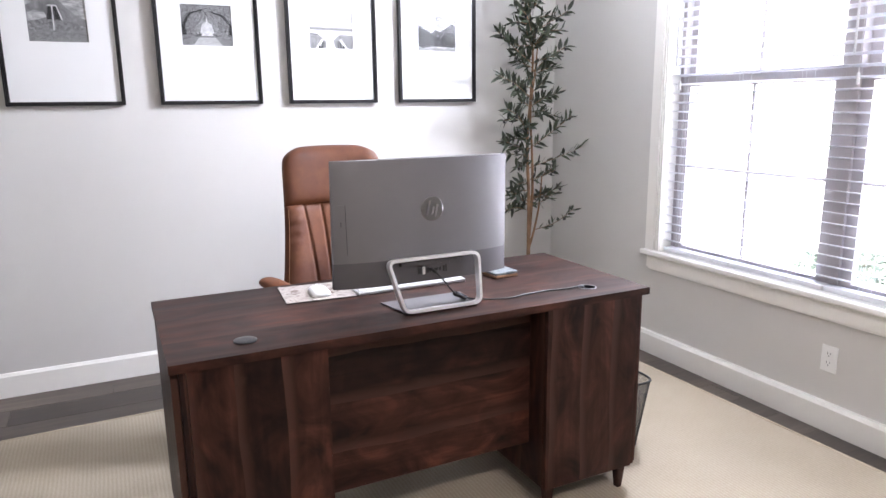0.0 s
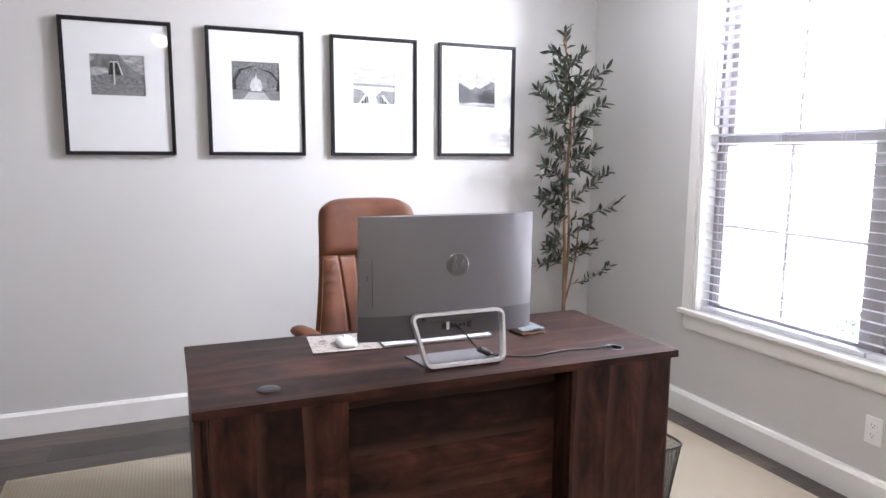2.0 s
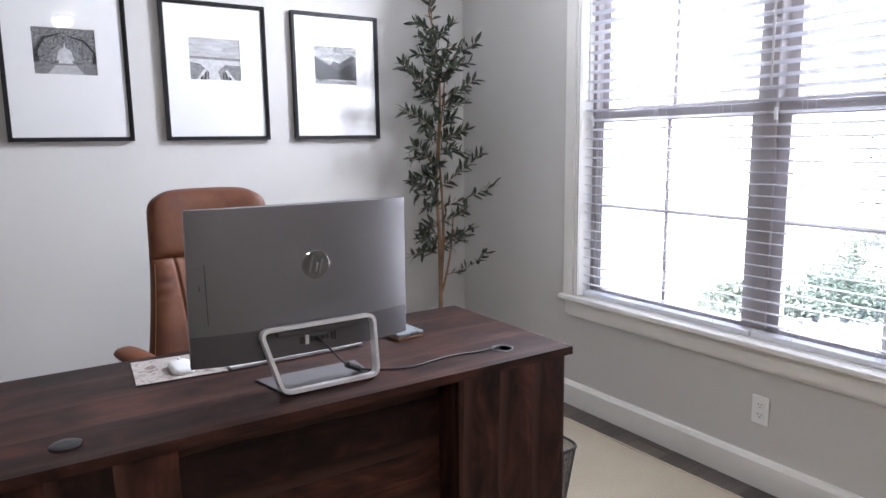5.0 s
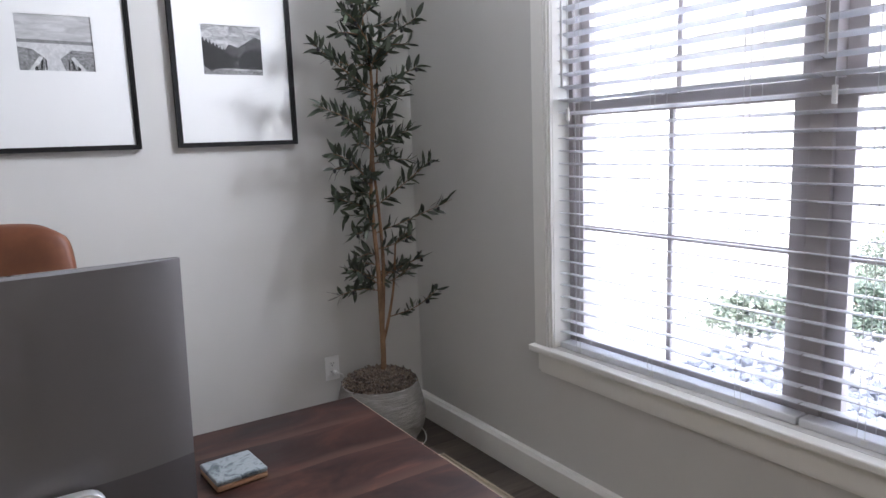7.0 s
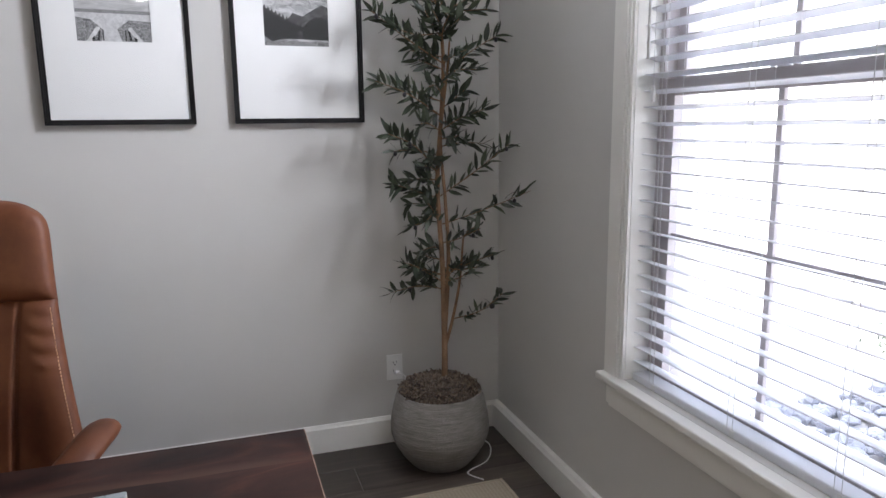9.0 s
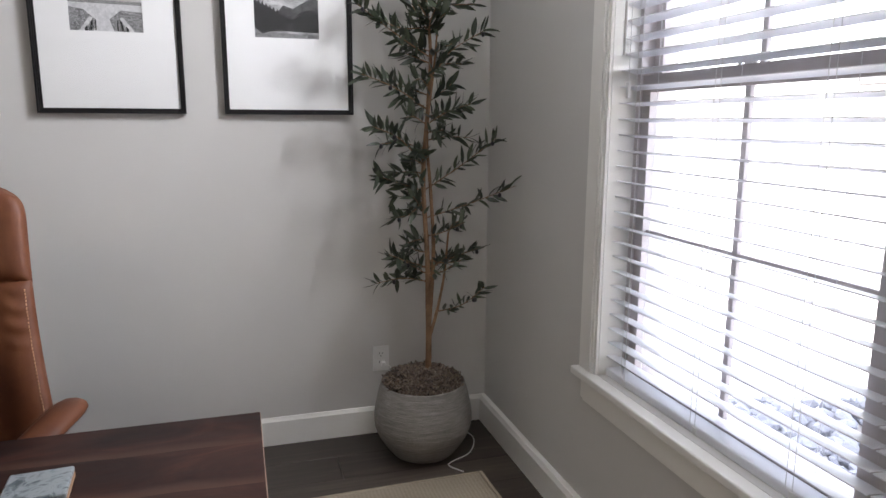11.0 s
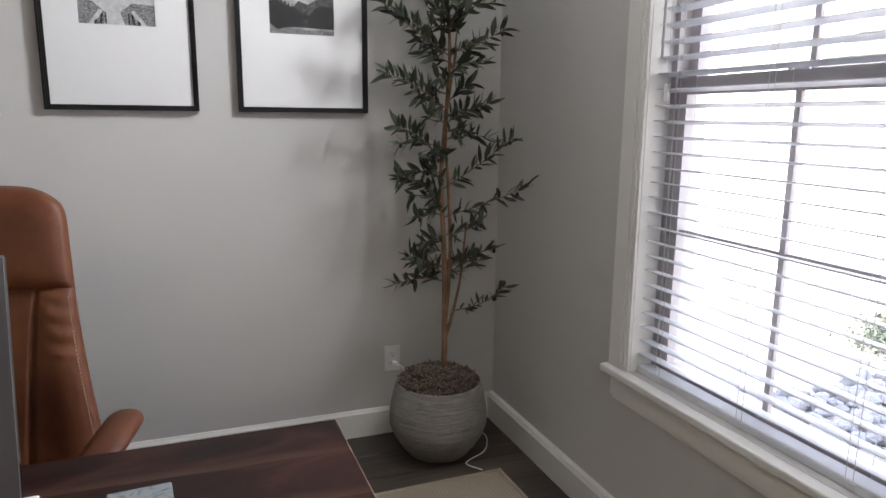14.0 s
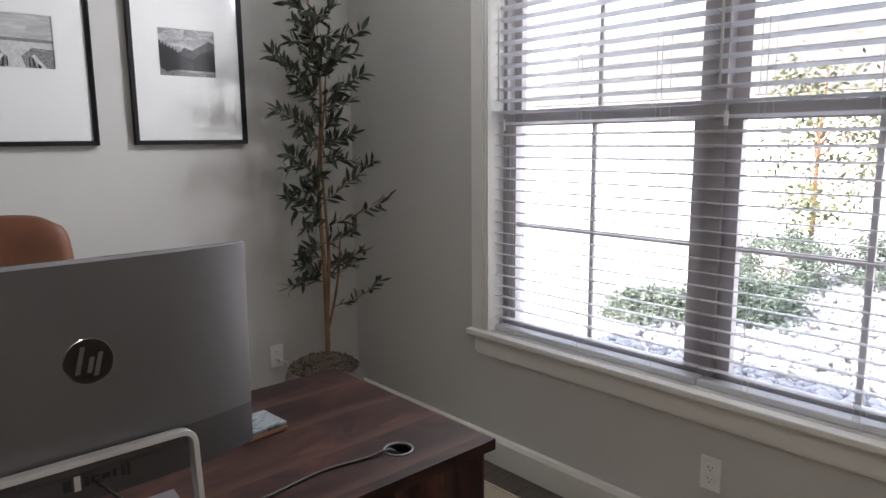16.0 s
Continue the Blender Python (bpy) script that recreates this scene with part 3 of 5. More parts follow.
P_SKY = tone("print_cloudy_sky", 0.22, 0.62, 22, (1, 1, 2.2))
P_PALE = tone("print_pale_sky", 0.42, 0.62, 14, (1, 1, 4))
P_DARKSKY = tone("print_dark_sky", 0.13, 0.30, 20)
P_HILL = tone("print_rough_hill", 0.10, 0.36, 110)
P_GRASS = tone("print_grass", 0.16, 0.34, 150, (0.4, 1, 1))
P_DARK = tone("print_dark_forest", 0.012, 0.05, 120)
P_MOUNT = tone("print_mountain", 0.03, 0.16, 70)
P_WHITE = tone("print_white", 0.55, 0.8, 40)
P_SAND = tone("print_sand", 0.5, 0.72, 60)
P_BRUSH = tone("print_brush", 0.05, 0.5, 170)
P_MID = tone("print_mid_grey", 0.2, 0.3, 60)
P_FOLIAGE = tone("print_foliage", 0.02, 0.42, 130)


def art_chapel(put):
    put([(0, 0), (1, 0), (1, 1), (0, 1)], P_DARKSKY)
    put([(0.52, 1), (1, 1), (1, 0.5), (0.8, 0.62), (0.62, 0.85)], P_SKY)
    put([(0, 1), (0.14, 1), (0.1, 0.86), (0, 0.8)], P_SKY)
    put([(0, 0.62), (0.12, 0.7), (0.3, 0.66), (0.34, 0.52), (0, 0.46)], P_SKY)
    put([(0, 0), (1, 0), (1, 0.36), (0.8, 0.42), (0.66, 0.52), (0.5, 0.56), (0.3, 0.54), (0.16, 0.48), (0, 0.44)], P_HILL)
    put([(0, 0), (1, 0), (1, 0.26), (0.5, 0.3), (0, 0.24)], P_GRASS)
    put([(0.33, 0.5), (0.37, 0.8), (0.42, 0.83), (0.42, 0.5)], P_DARK)
    put([(0.46, 0.5), (0.45, 0.83), (0.5, 0.8), (0.58, 0.5)], P_DARK)
    put([(0.355, 0.8), (0.37, 0.83), (0.51, 0.83), (0.525, 0.8)], P_WHITE)
    put([(0.42, 0.26), (0.425, 0.82), (0.448, 0.82), (0.448, 0.26)], P_WHITE)
    put([(0.5, 0.8), (0.525, 0.8), (0.60, 0.5), (0.57, 0.5)], P_WHITE)


def art_oaks(put):
    put([(0, 0), (1, 0), (1, 1), (0, 1)], P_FOLIAGE)
    put([(0.22, 0.28), (0.78, 0.28), (0.72, 0.5), (0.6, 0.62), (0.5, 0.66), (0.38, 0.6), (0.27, 0.48)], P_BRUSH)
    put([(0.36, 0.3), (0.64, 0.3), (0.6, 0.52), (0.5, 0.6), (0.4, 0.52)], P_SAND)
    put([(0, 0), (1, 0), (0.97, 0.18), (0.62, 0.24), (0.38, 0.24), (0.03, 0.18)], P_MID)
    put([(0.2, 0), (0.8, 0), (0.66, 0.2), (0.34, 0.2)], P_PALE)
    put([(0.38, 0.24), (0.62, 0.24), (0.59, 0.33), (0.53, 0.36), (0.5, 0.72), (0.47, 0.36), (0.41, 0.33)], P_WHITE)
    put([(0.0, 0.2), (0.09, 0.22), (0.08, 0.5), (0.2, 0.76), (0.46, 0.87), (0.46, 0.89), (0.17, 0.80), (0.04, 0.56), (0, 0.5)], P_DARK)
    put([(1, 0.2), (0.93, 0.24), (0.95, 0.5), (0.8, 0.72), (0.56, 0.82), (0.56, 0.84), (0.83, 0.76), (0.98, 0.52), (1, 0.5)], P_DARK)
    put([(0, 0.14), (0.24, 0.19), (0.26, 0.26), (0, 0.26)], P_HILL)
    put([(1, 0.14), (0.76, 0.19), (0.74, 0.26), (1, 0.26)], P_HILL)


def art_boardwalk(put):
    put([(0, 0), (1, 0), (1, 1), (0, 1)], P_PALE)
    put([(0, 0.44), (1, 0.44), (1, 0.54), (0, 0.56)], P_SAND)
    put([(0, 0.5), (1, 0.48), (1, 0.54), (0, 0.56)], P_MID)
    put([(0, 0), (1, 0), (1, 0.46), (0, 0.48)], P_SAND)
    put([(0, 0), (0.32, 0.0), (0.36, 0.2), (0.2, 0.38), (0, 0.42)], P_BRUSH)
    put([(1, 0), (0.6, 0.0), (0.54, 0.22), (0.7, 0.38), (1, 0.36)], P_BRUSH)
    for s in (0.0, 1.0):
        def flip(x):
            return x if s == 0.0 else 1 - x
        put([(flip(0.12), 0), (flip(0.2), 0), (flip(0.32), 0.24), (flip(0.27), 0.26)], P_WHITE)
        put([(flip(0.2), 0), (flip(0.24), 0), (flip(0.24), 0.1), (flip(0.2), 0.06)], P_DARK)
        put([(flip(0.27), 0.02), (flip(0.3), 0.02), (flip(0.32), 0.2), (flip(0.29), 0.18)], P_DARK)
        put([(flip(0.34), 0.02), (flip(0.36), 0.02), (flip(0.36), 0.2), (flip(0.345), 0.21)], P_DARK)


def art_mountain(put):
    put([(0, 0), (1, 0), (1, 1), (0, 1)], P_SKY)
    put([(0.3, 0.4), (0.45, 0.62), (0.6, 0.56), (0.78, 0.7), (0.9, 0.78), (1, 0.74), (1, 0), (0.3, 0)], P_MOUNT)
    trees = [(0.0, 0.7)]
    for k in range(9):
        trees += [(0.03 + 0.055 * k, 0.76 - 0.034 * k), (0.055 + 0.055 * k, 0.66 - 0.034 * k)]
    put([(0, 0)] + trees + [(0.62, 0.36), (0.7, 0.5), (0.86, 0.56), (1, 0.5), (1, 0)], P_DARK)
    put([(0, 0), (0.0, 0.2), (0.12, 0.08), (0.3, 0.14), (0.7, 0.1), (1, 0.13), (1, 0)], P_HILL)
    put([(0.3, 0.1), (1, 0.08), (1, 0.12), (0.34, 0.14)], P_SKY)
    put([(0.52, 0.14), (0.6, 0.14), (0.59, 0.26), (0.53, 0.28)], P_MOUNT)


def picture(x0, x1, art, label):
    z0, z1, w = 1.388, 2.04, 0.0185
    p = thing("framed_picture", ((x0 + x1) / 2, NORTH, z0), label, "framed picture", "framed photographs in a row")
    back = NORTH - 0.001
    bm = bmesh.new()
    for inset, width, front in ((0.0, 0.007, 3.3595), (0.007, 0.0055, 3.364), (0.0125, 0.006, 3.3675)):
        a0, a1, c0, c1 = x0 + inset, x1 - inset, z0 + inset, z1 - inset
        brick(bm, (a0, front, c0), (a0 + width, back, c1))
        brick(bm, (a1 - width, front, c0), (a1, back, c1))
        brick(bm, (a0 + width, front, c0), (a1 - width, back, c0 + width))
        brick(bm, (a0 + width, front, c1 - width), (a1 - width, back, c1))
    part("frame", bm, FRAME_BLACK, p)
    cx = (x0 + x1) / 2 - 0.002
    hx0, hx1, hz0, hz1 = cx - 0.121, cx + 0.121, 1.678, 1.873
    i0, i1, j0, j1 = x0 + w - 0.002, x1 - w + 0.002, z0 + w - 0.002, z1 - w + 0.002
    bm = bmesh.new()
    for lo, hi in (((i0, j0), (i1, hz0)), ((i0, hz1), (i1, j1)), ((i0, hz0), (hx0, hz1)), ((hx1, hz0), (i1, hz1))):
        brick(bm, (lo[0], 3.3745, lo[1]), (hi[0], 3.3775, hi[1]))
    part("mat_board", bm, MAT_BOARD, p)
    photo = box("photograph", (hx0 - 0.004, 3.3785, hz0 - 0.004), (hx1 + 0.004, 3.380, hz1 + 0.004), P_PALE, p, 0)
    layer = [0]

    def put(outline, material):
        y = 3.3784 - 0.00012 * layer[0]
        layer[0] += 1
        slab("printed_shape", [(hx0 - 0.001 + (hx1 - hx0 + 0.002) * u, hz0 - 0.001 + (hz1 - hz0 + 0.002) * v) for u, v in outline], y - 0.00005, y, material, photo)

    art(put)
    pane = sheet("picture_glass", [(i0, 3.372, j0), (i1, 3.372, j0), (i1, 3.372, j1), (i0, 3.372, j1)], PICTURE_GLASS, p)
    pane.visible_shadow = False


picture(-0.538, -0.040, art_chapel, "black-framed white-matted photograph of a chapel on rocks")
picture(0.119, 0.617, art_oaks, "black-framed white-matted photograph of a fountain under oaks")
picture(0.762, 1.260, art_boardwalk, "black-framed white-matted photograph of a beach boardwalk")
picture(1.399, 1.893, art_mountain, "black-framed white-matted photograph of a forested mountain valley")

# ---- desk ----
DX0, DX1, DY0, DY1, DT = -0.071, 1.453, 1.350, 1.980, 0.76
desk = thing("desk", ((DX0 + DX1) / 2, (DY0 + DY1) / 2, 0.012), "dark walnut double-pedestal desk with small tapered legs", "desk")


def top_with_holes():
    """The desktop, with round holes for the two cable grommets."""
    bm = bmesh.new()
    outline = [(DX0, DY0), (DX1, DY0), (DX1, DY1), (DX0, DY1)]
    lo_v = [bm.verts.new((x, y, DT - 0.024)) for x, y in outline]
    hi_v = [bm.verts.new((x, y, DT)) for x, y in outline]
    for k in range(4):
        bm.faces.new((lo_v[k], lo_v[(k + 1) % 4], hi_v[(k + 1) % 4], hi_v[k]))
    for ring, z in ((lo_v, DT - 0.024), (hi_v, DT)):
        edges = [bm.edges.get((ring[k], ring[(k + 1) % 4])) for k in range(4)]
        for gx, gy in ((0.132, 1.451), (1.268, 1.452)):
            c = [bm.verts.new((gx + 0.029 * math.cos(2 * math.pi * k / 24), gy + 0.029 * math.sin(2 * math.pi * k / 24), z)) for k in range(24)]
            edges += [bm.edges.new((c[k], c[(k + 1) % 24])) for k in range(24)]
        bmesh.ops.triangle_fill(bm, edges=edges, use_beauty=True)
    return bm


part("desktop", top_with_holes(), WOOD_X, desk)
EDGE = surface("pale_worn_edge", (0.30, 0.20, 0.14), 0.5)
box("edge_band", (DX1 + 0.0002, DY0 + 0.002, DT - 0.0035), (DX1 + 0.0014, DY1 - 0.002, DT - 0.0003), EDGE, desk, 0, "pale worn edge line")
for px0, px1 in ((DX0 + 0.004, 0.331), (1.046, DX1 - 0.004)):
    inner, outer = (px1, px0) if px0 < 0.5 else (px0, px1)
    s = 1 if outer < inner else -1
    body = box("pedestal_front", (min(px0, px1) + (0.036 if s == 1 else 0), DY0 + 0.010, 0.106), (max(px0, px1) - (0.036 if s == -1 else 0), DY0 + 0.028, DT - 0.0245), WOOD_FRONT, desk, 0.0015)
    xa, xb = sorted((outer, outer + s * 0.018))
    box("outer_side", (xa, DY0 + 0.030, 0.106), (xb, DY1 - 0.02, DT - 0.0245), WOOD_SIDE, desk, 0.0015)
    xa, xb = sorted((outer + s * 0.0185, outer + s * 0.0355))
    box("corner_stile", (xa, DY0 + 0.016, 0.106), (xb, DY0 + 0.040, DT - 0.0245), WOOD_FRONT, desk, 0.0015)
    xa, xb = sorted((inner, inner - s * 0.018))
    box("inner_side", (xa, DY0 + 0.0285, 0.106), (xb, DY1 - 0.02, DT - 0.0245), WOOD_SIDE, desk, 0.0015)
    box("bottom_board", (min(px0, px1) + 0.019, DY0 + 0.041, 0.107), (max(px0, px1) - 0.019, DY1 - 0.045, 0.125), WOOD_X, desk, 0.001)
    for k in range(3):
        za, zb = 0.112 + 0.206 * k, 0.112 + 0.206 * k + 0.2
        drawer = box("drawer_front", (min(px0, px1) + 0.02, DY1 - 0.040, za), (max(px0, px1) - 0.02, DY1 - 0.021, zb), WOOD_PANEL, desk, 0.002)
        box("drawer_pull", ((px0 + px1) / 2 - 0.05, DY1 - 0.0205, zb - 0.05), ((px0 + px1) / 2 + 0.05, DY1 - 0.008, zb - 0.04), BLACK_WIRE, drawer, 0.002)
    for lx in (min(px0, px1) + 0.035, max(px0, px1) - 0.06):
        for ly in (DY0 + 0.045, DY1 - 0.075):
            bm = bmesh.new()
            v = brick(bm, (lx - 0.018, ly - 0.018, 0.012), (lx + 0.018, ly + 0.018, 0.1055))
            for q in v:
                if q.co.z < 0.05:
                    q.co.x, q.co.y = lx + (q.co.x - lx) * 0.6, ly + (q.co.y - ly) * 0.6
            bmesh.ops.bevel(bm, geom=bm.edges[:], offset=0.003, segments=2, affect="EDGES")
            part("leg", bm, WOOD_FRONT, desk)
box("modesty_panel", (0.3315, 1.458, 0.24), (1.0455, 1.474, DT - 0.0245), WOOD_PANEL, desk, 0.0015)
cap = lathe("grommet_cap", [(0.031, DT + 0.0006), (0.031, DT + 0.003), (0.029, DT + 0.0042), (0.012, DT + 0.0044), (0.001, DT + 0.0044)], (0.132, 1.451), BLACK, desk, "round black plastic cable grommet cap")
ring_profile = [(0.0285, DT - 0.02), (0.0285, DT + 0.0005), (0.0315, DT + 0.0006), (0.0315, DT + 0.002), (0.0305, DT + 0.003), (0.0285, DT + 0.003), (0.0283, DT - 0.02)]
bm = bmesh.new()
loops = [[bm.verts.new((1.268 + r * math.cos(2 * math.pi * k / 36), 1.452 + r * math.sin(2 * math.pi * k / 36), z)) for k in range(36)] for r, z in ring_profile]
for a, b in zip(loops, loops[1:] + loops[:1]):
    for k in range(36):
        bm.faces.new((a[k], a[(k + 1) % 36], b[(k + 1) % 36], b[k]))
part("grommet_ring", bm, SHELL, desk, "open grommet ring with a cable through it", True)
# closed black cup, its colour stands in for the shade inside the hole
lathe("grommet_dark_cup", [(0.0282, DT - 0.0005), (0.0278, DT - 0.0005), (0.0275, DT - 0.022), (0.002, DT - 0.0225), (0.002, DT - 0.0235), (0.0282, DT - 0.0232)], (1.268, 1.452), BLACK, desk, "black cup added to darken the grommet hole", 36)

# ---- all-in-one computer on its easel stand ----
computer = thing("desktop_computer", (0.70, 1.50, DT), "grey all-in-one desktop computer seen from behind, on a silver stand", "computer")
MX0, MX1, MZ0, MZ1 = 0.410, 0.990, 0.845, 1.218
LEAN_Y = 0.012


def mon(u, v):
    """A point of the computer's middle sheet; u and v from -1 to 1."""
    return ((MX0 + MX1) / 2 + u * (MX1 - MX0) / 2 + 0.005 * v, 1.532 + LEAN_Y * (v + 1) / 2, (MZ0 + MZ1) / 2 + v * (MZ1 - MZ0) / 2)


def bulge(u, v):
    return 0.004 + 0.031 * (1 - abs(u) ** 3.4)


SEAM = (0.921 - MZ0) / (MZ1 - MZ0) * 2 - 1


def back_piece(name, va, vb, material):
    bm = bmesh.new()
    nu, nv = 48, 30
    rows = []
    for j in range(nv + 1):
        v = va + (vb - va) * j / nv
        row = []
        for i in range(nu + 1):
            u = -math.cos(math.pi * i / nu)
            x, y, z = mon(u, v)
            row.append(bm.verts.new((x, y - bulge(u, v), z)))
        rows.append(row)
    base = [[bm.verts.new((q.co.x, mon(0, va + (vb - va) * j / nv)[1] + 0.002, q.co.z)) for q in row] for j, row in enumerate(rows)]
    for j in range(nv):
        for i in range(nu):
            bm.faces.new((rows[j][i], rows[j][i + 1], rows[j + 1][i + 1], rows[j + 1][i]))
    for j in (0, nv):
        for i in range(nu):
            bm.faces.new((rows[j][i], rows[j][i + 1], base[j][i + 1], base[j][i]))
    for i in (0, nu):
        for j in range(nv):
            bm.faces.new((rows[j][i], rows[j + 1][i], base[j + 1][i], base[j][i]))
    ob = part(name, bm, material, computer, smooth=True)
    ob.data.set_sharp_from_angle(angle=radians(40))
    return ob


back = back_piece("back_shell", SEAM, 1.0, SHELL)
lower = back_piece("lower_shell", -1.0, SEAM, SHELL_DARK)
bm = bmesh.new()
v = brick(bm, (MX0 + 0.0002, 1.534, MZ0), (MX1 - 0.0002, 1.544, MZ1))
for q in v:
    f = (q.co.z - MZ0) / (MZ1 - MZ0)
    q.co.y += 0.0005 + LEAN_Y * f
    q.co.x += 0.005 * (2 * f - 1)
bmesh.ops.bevel(bm, geom=bm.edges[:], offset=0.0015, segments=2, affect="EDGES")
part("screen", bm, SCREEN, computer, "black glass screen")


def on_back(x, z, out=0.0):
    u = (x - (MX0 + MX1) / 2) / ((MX1 - MX0) / 2)
    v = (z - (MZ0 + MZ1) / 2) / ((MZ1 - MZ0) / 2)
    return Vector((x, mon(u, v)[1] - bulge(u, v) - out, z))


# round mirror badge with plain slanted bars
LX, LZ = 0.715, 1.066
bm = bmesh.new()
loops = []
for r, d in ((0.0365, -0.002), (0.0365, 0.0008), (0.035, 0.0014)):
    loops.append([bm.verts.new(on_back(LX + r * math.cos(2 * math.pi * k / 40), LZ + r * math.sin(2 * math.pi * k / 40), d)) for k in range(40)])
for a, b in zip(loops, loops[1:]):
    for k in range(40):
        bm.faces.new((a[k], a[(k + 1) % 40], b[(k + 1) % 40], b[k]))
bm.faces.new(loops[-1])
badge = part("badge", bm, CHROME, computer, "round mirror-finish badge")
def badge_bar(xa, za, xb, zb, w):
    bm = bmesh.new()
    q = [(xa - w, za), (xa + w, za), (xb + w, zb), (xb - w, zb)]
    lo_f = [bm.verts.new(on_back(LX + x, LZ + z, 0.0010)) for x, z in q]
    hi_f = [bm.verts.new(on_back(LX + x, LZ + z, 0.0022)) for x, z in q]
    bm.faces.new(hi_f)
    for k in range(4):
        bm.faces.new((lo_f[k], lo_f[(k + 1) % 4], hi_f[(k + 1) % 4], hi_f[k]))
    part("badge_bar", bm, SHELL, badge)


badge_bar(-0.018, -0.018, -0.007, 0.024, 0.0035)
badge_bar(-0.001, -0.018, 0.005, 0.006, 0.0035)
badge_bar(0.008, -0.024, 0.018, 0.012, 0.0035)

# vented side cover, small mark on it
bm = bmesh.new()
q = [(MX0 + 0.003, 0.948), (0.447, 0.948), (0.447, 1.092), (MX0 + 0.003, 1.092)]
lo_f = [bm.verts.new(on_back(x, z, -0.001)) for x, z in q]
hi_f = [bm.verts.new(on_back(x, z, 0.0012)) for x, z in q]
bm.faces.new(hi_f)
for k in range(4):
    bm.faces.new((lo_f[k], lo_f[(k + 1) % 4], hi_f[(k + 1) % 4], hi_f[k]))
cover = part("port_cover", bm, SHELL, computer)
bm = bmesh.new()
for xa, xb, za, zb in ((0.4472, 0.4484, 0.948, 1.092), (0.433, 0.435, 1.03, 1.044)):
    qv = [bm.verts.new(on_back(x, z, 0.0016)) for x, z in ((xa, za), (xb, za), (xb, zb), (xa, zb))]
    qb = [bm.verts.new(on_back(x, z, -0.001)) for x, z in ((xa, za), (xb, za), (xb, zb), (xa, zb))]
    bm.faces.new(qv)
    for k in range(4):
        bm.faces.new((qb[k], qb[(k + 1) % 4], qv[(k + 1) % 4], qv[k]))
part("cover_seam", bm, BLACK, cover)
for x, w, h, material in ((0.667, 0.006, 0.009, BLACK), (0.681, 0.0045, 0.012, ALU), (0.694, 0.004, 0.008, BLACK), (0.706, 0.006, 0.006, BLACK), (0.722, 0.0065, 0.0045, BLACK), (0.735, 0.003, 0.006, BLACK), (0.748, 0.003, 0.009, BLACK), (0.756, 0.0025, 0.011, BLACK)):
    bm = bmesh.new()
    p0 = on_back(x, 0.879)
    brick(bm, (x - w, p0.y - 0.002, 0.879 - h), (x + w, p0.y + 0.004, 0.879 + h))
    part("port", bm, material, lower)


def stand_loop():
    """The closed trapezoid of flat aluminium bar that leans against the computer."""
    corners = [Vector((0.597, 1.455, DT + 0.008)), Vector((0.851, 1.452, DT + 0.008)), Vector((0.855, 1.477, 0.923)), Vector((0.555, 1.477, 0.923))]
    r = 0.024
    line = []
    for k, c in enumerate(corners):
        a = (corners[k - 1] - c).normalized()
        b = (corners[(k + 1) % 4] - c).normalized()
        for s in range(8):
            t = s / 7
            line.append((c + a * r) * (1 - t) ** 2 + c * 2 * t * (1 - t) + (c + b * r) * t * t)
    middle = sum(corners, Vector()) / 4
    normal = (corners[1] - corners[0]).cross(corners[3] - corners[0]).normalized()
    bm = bmesh.new()
    loops = []
    n = len(line)
    for k, p in enumerate(line):
        way = (line[(k + 1) % n] - line[k - 1]).normalized()
        out = way.cross(normal).normalized()
        prof = [(-0.0042, -0.013), (0.0042, -0.013), (0.0050, -0.011), (0.0050, 0.011), (0.0042, 0.013), (-0.0042, 0.013), (-0.0050, 0.011), (-0.0050, -0.011)]
        loops.append([bm.verts.new(p + out * a + normal * b) for a, b in prof])
    for a, b in zip(loops, loops[1:] + loops[:1]):
        for k in range(8):
            bm.faces.new((a[k], a[(k + 1) % 8], b[(k + 1) % 8], b[k]))
    return bm


part("stand_loop", stand_loop(), ALU, computer, "silver trapezoid loop of flat bar")
bm = bmesh.new()
v = [bm.verts.new(p) for p in ((0.603, 1.459, DT + 0.0005), (0.845, 1.456, DT + 0.0005), (0.858, 1.60, DT + 0.0005), (0.575, 1.60, DT + 0.0005))]
w = [bm.verts.new(q.co + Vector((0, 0, 0.0045))) for q in v]
bm.faces.new(v[::-1])
bm.faces.new(w)
for k in range(4):
    bm.faces.new((v[k], v[(k + 1) % 4], w[(k + 1) % 4], w[k]))
bmesh.ops.bevel(bm, geom=bm.edges[:], offset=0.0012, segments=2, affect="EDGES")
part("stand_base", bm, SHELL, computer, "thin grey metal base plate")
box("hinge", (0.60, 1.482, 0.900), (0.81, 1.505, 0.914), SHELL_DARK, computer, 0.003)

power = thing("power_cable", (1.0, 1.49, DT), "black power cable running from the computer to the grommet", "cable")
tube("plug", [(0.706, 1.500, 0.879), (0.711, 1.474, 0.875)], 0.005, BLACK, power)
tube("lead", [(0.711, 1.474, 0.875), (0.730, 1.464, 0.851), (0.765, 1.480, 0.812), (0.790, 1.498, 0.791)], 0.0026, BLACK, power, rings=16)
tube("ferrite_collar", [(0.787, 1.499, 0.793), (0.793, 1.501, 0.789), (0.822, 1.505, 0.774), (0.828, 1.505, 0.771)], 0.0085, BLACK, power, "black ferrite collar", 12)
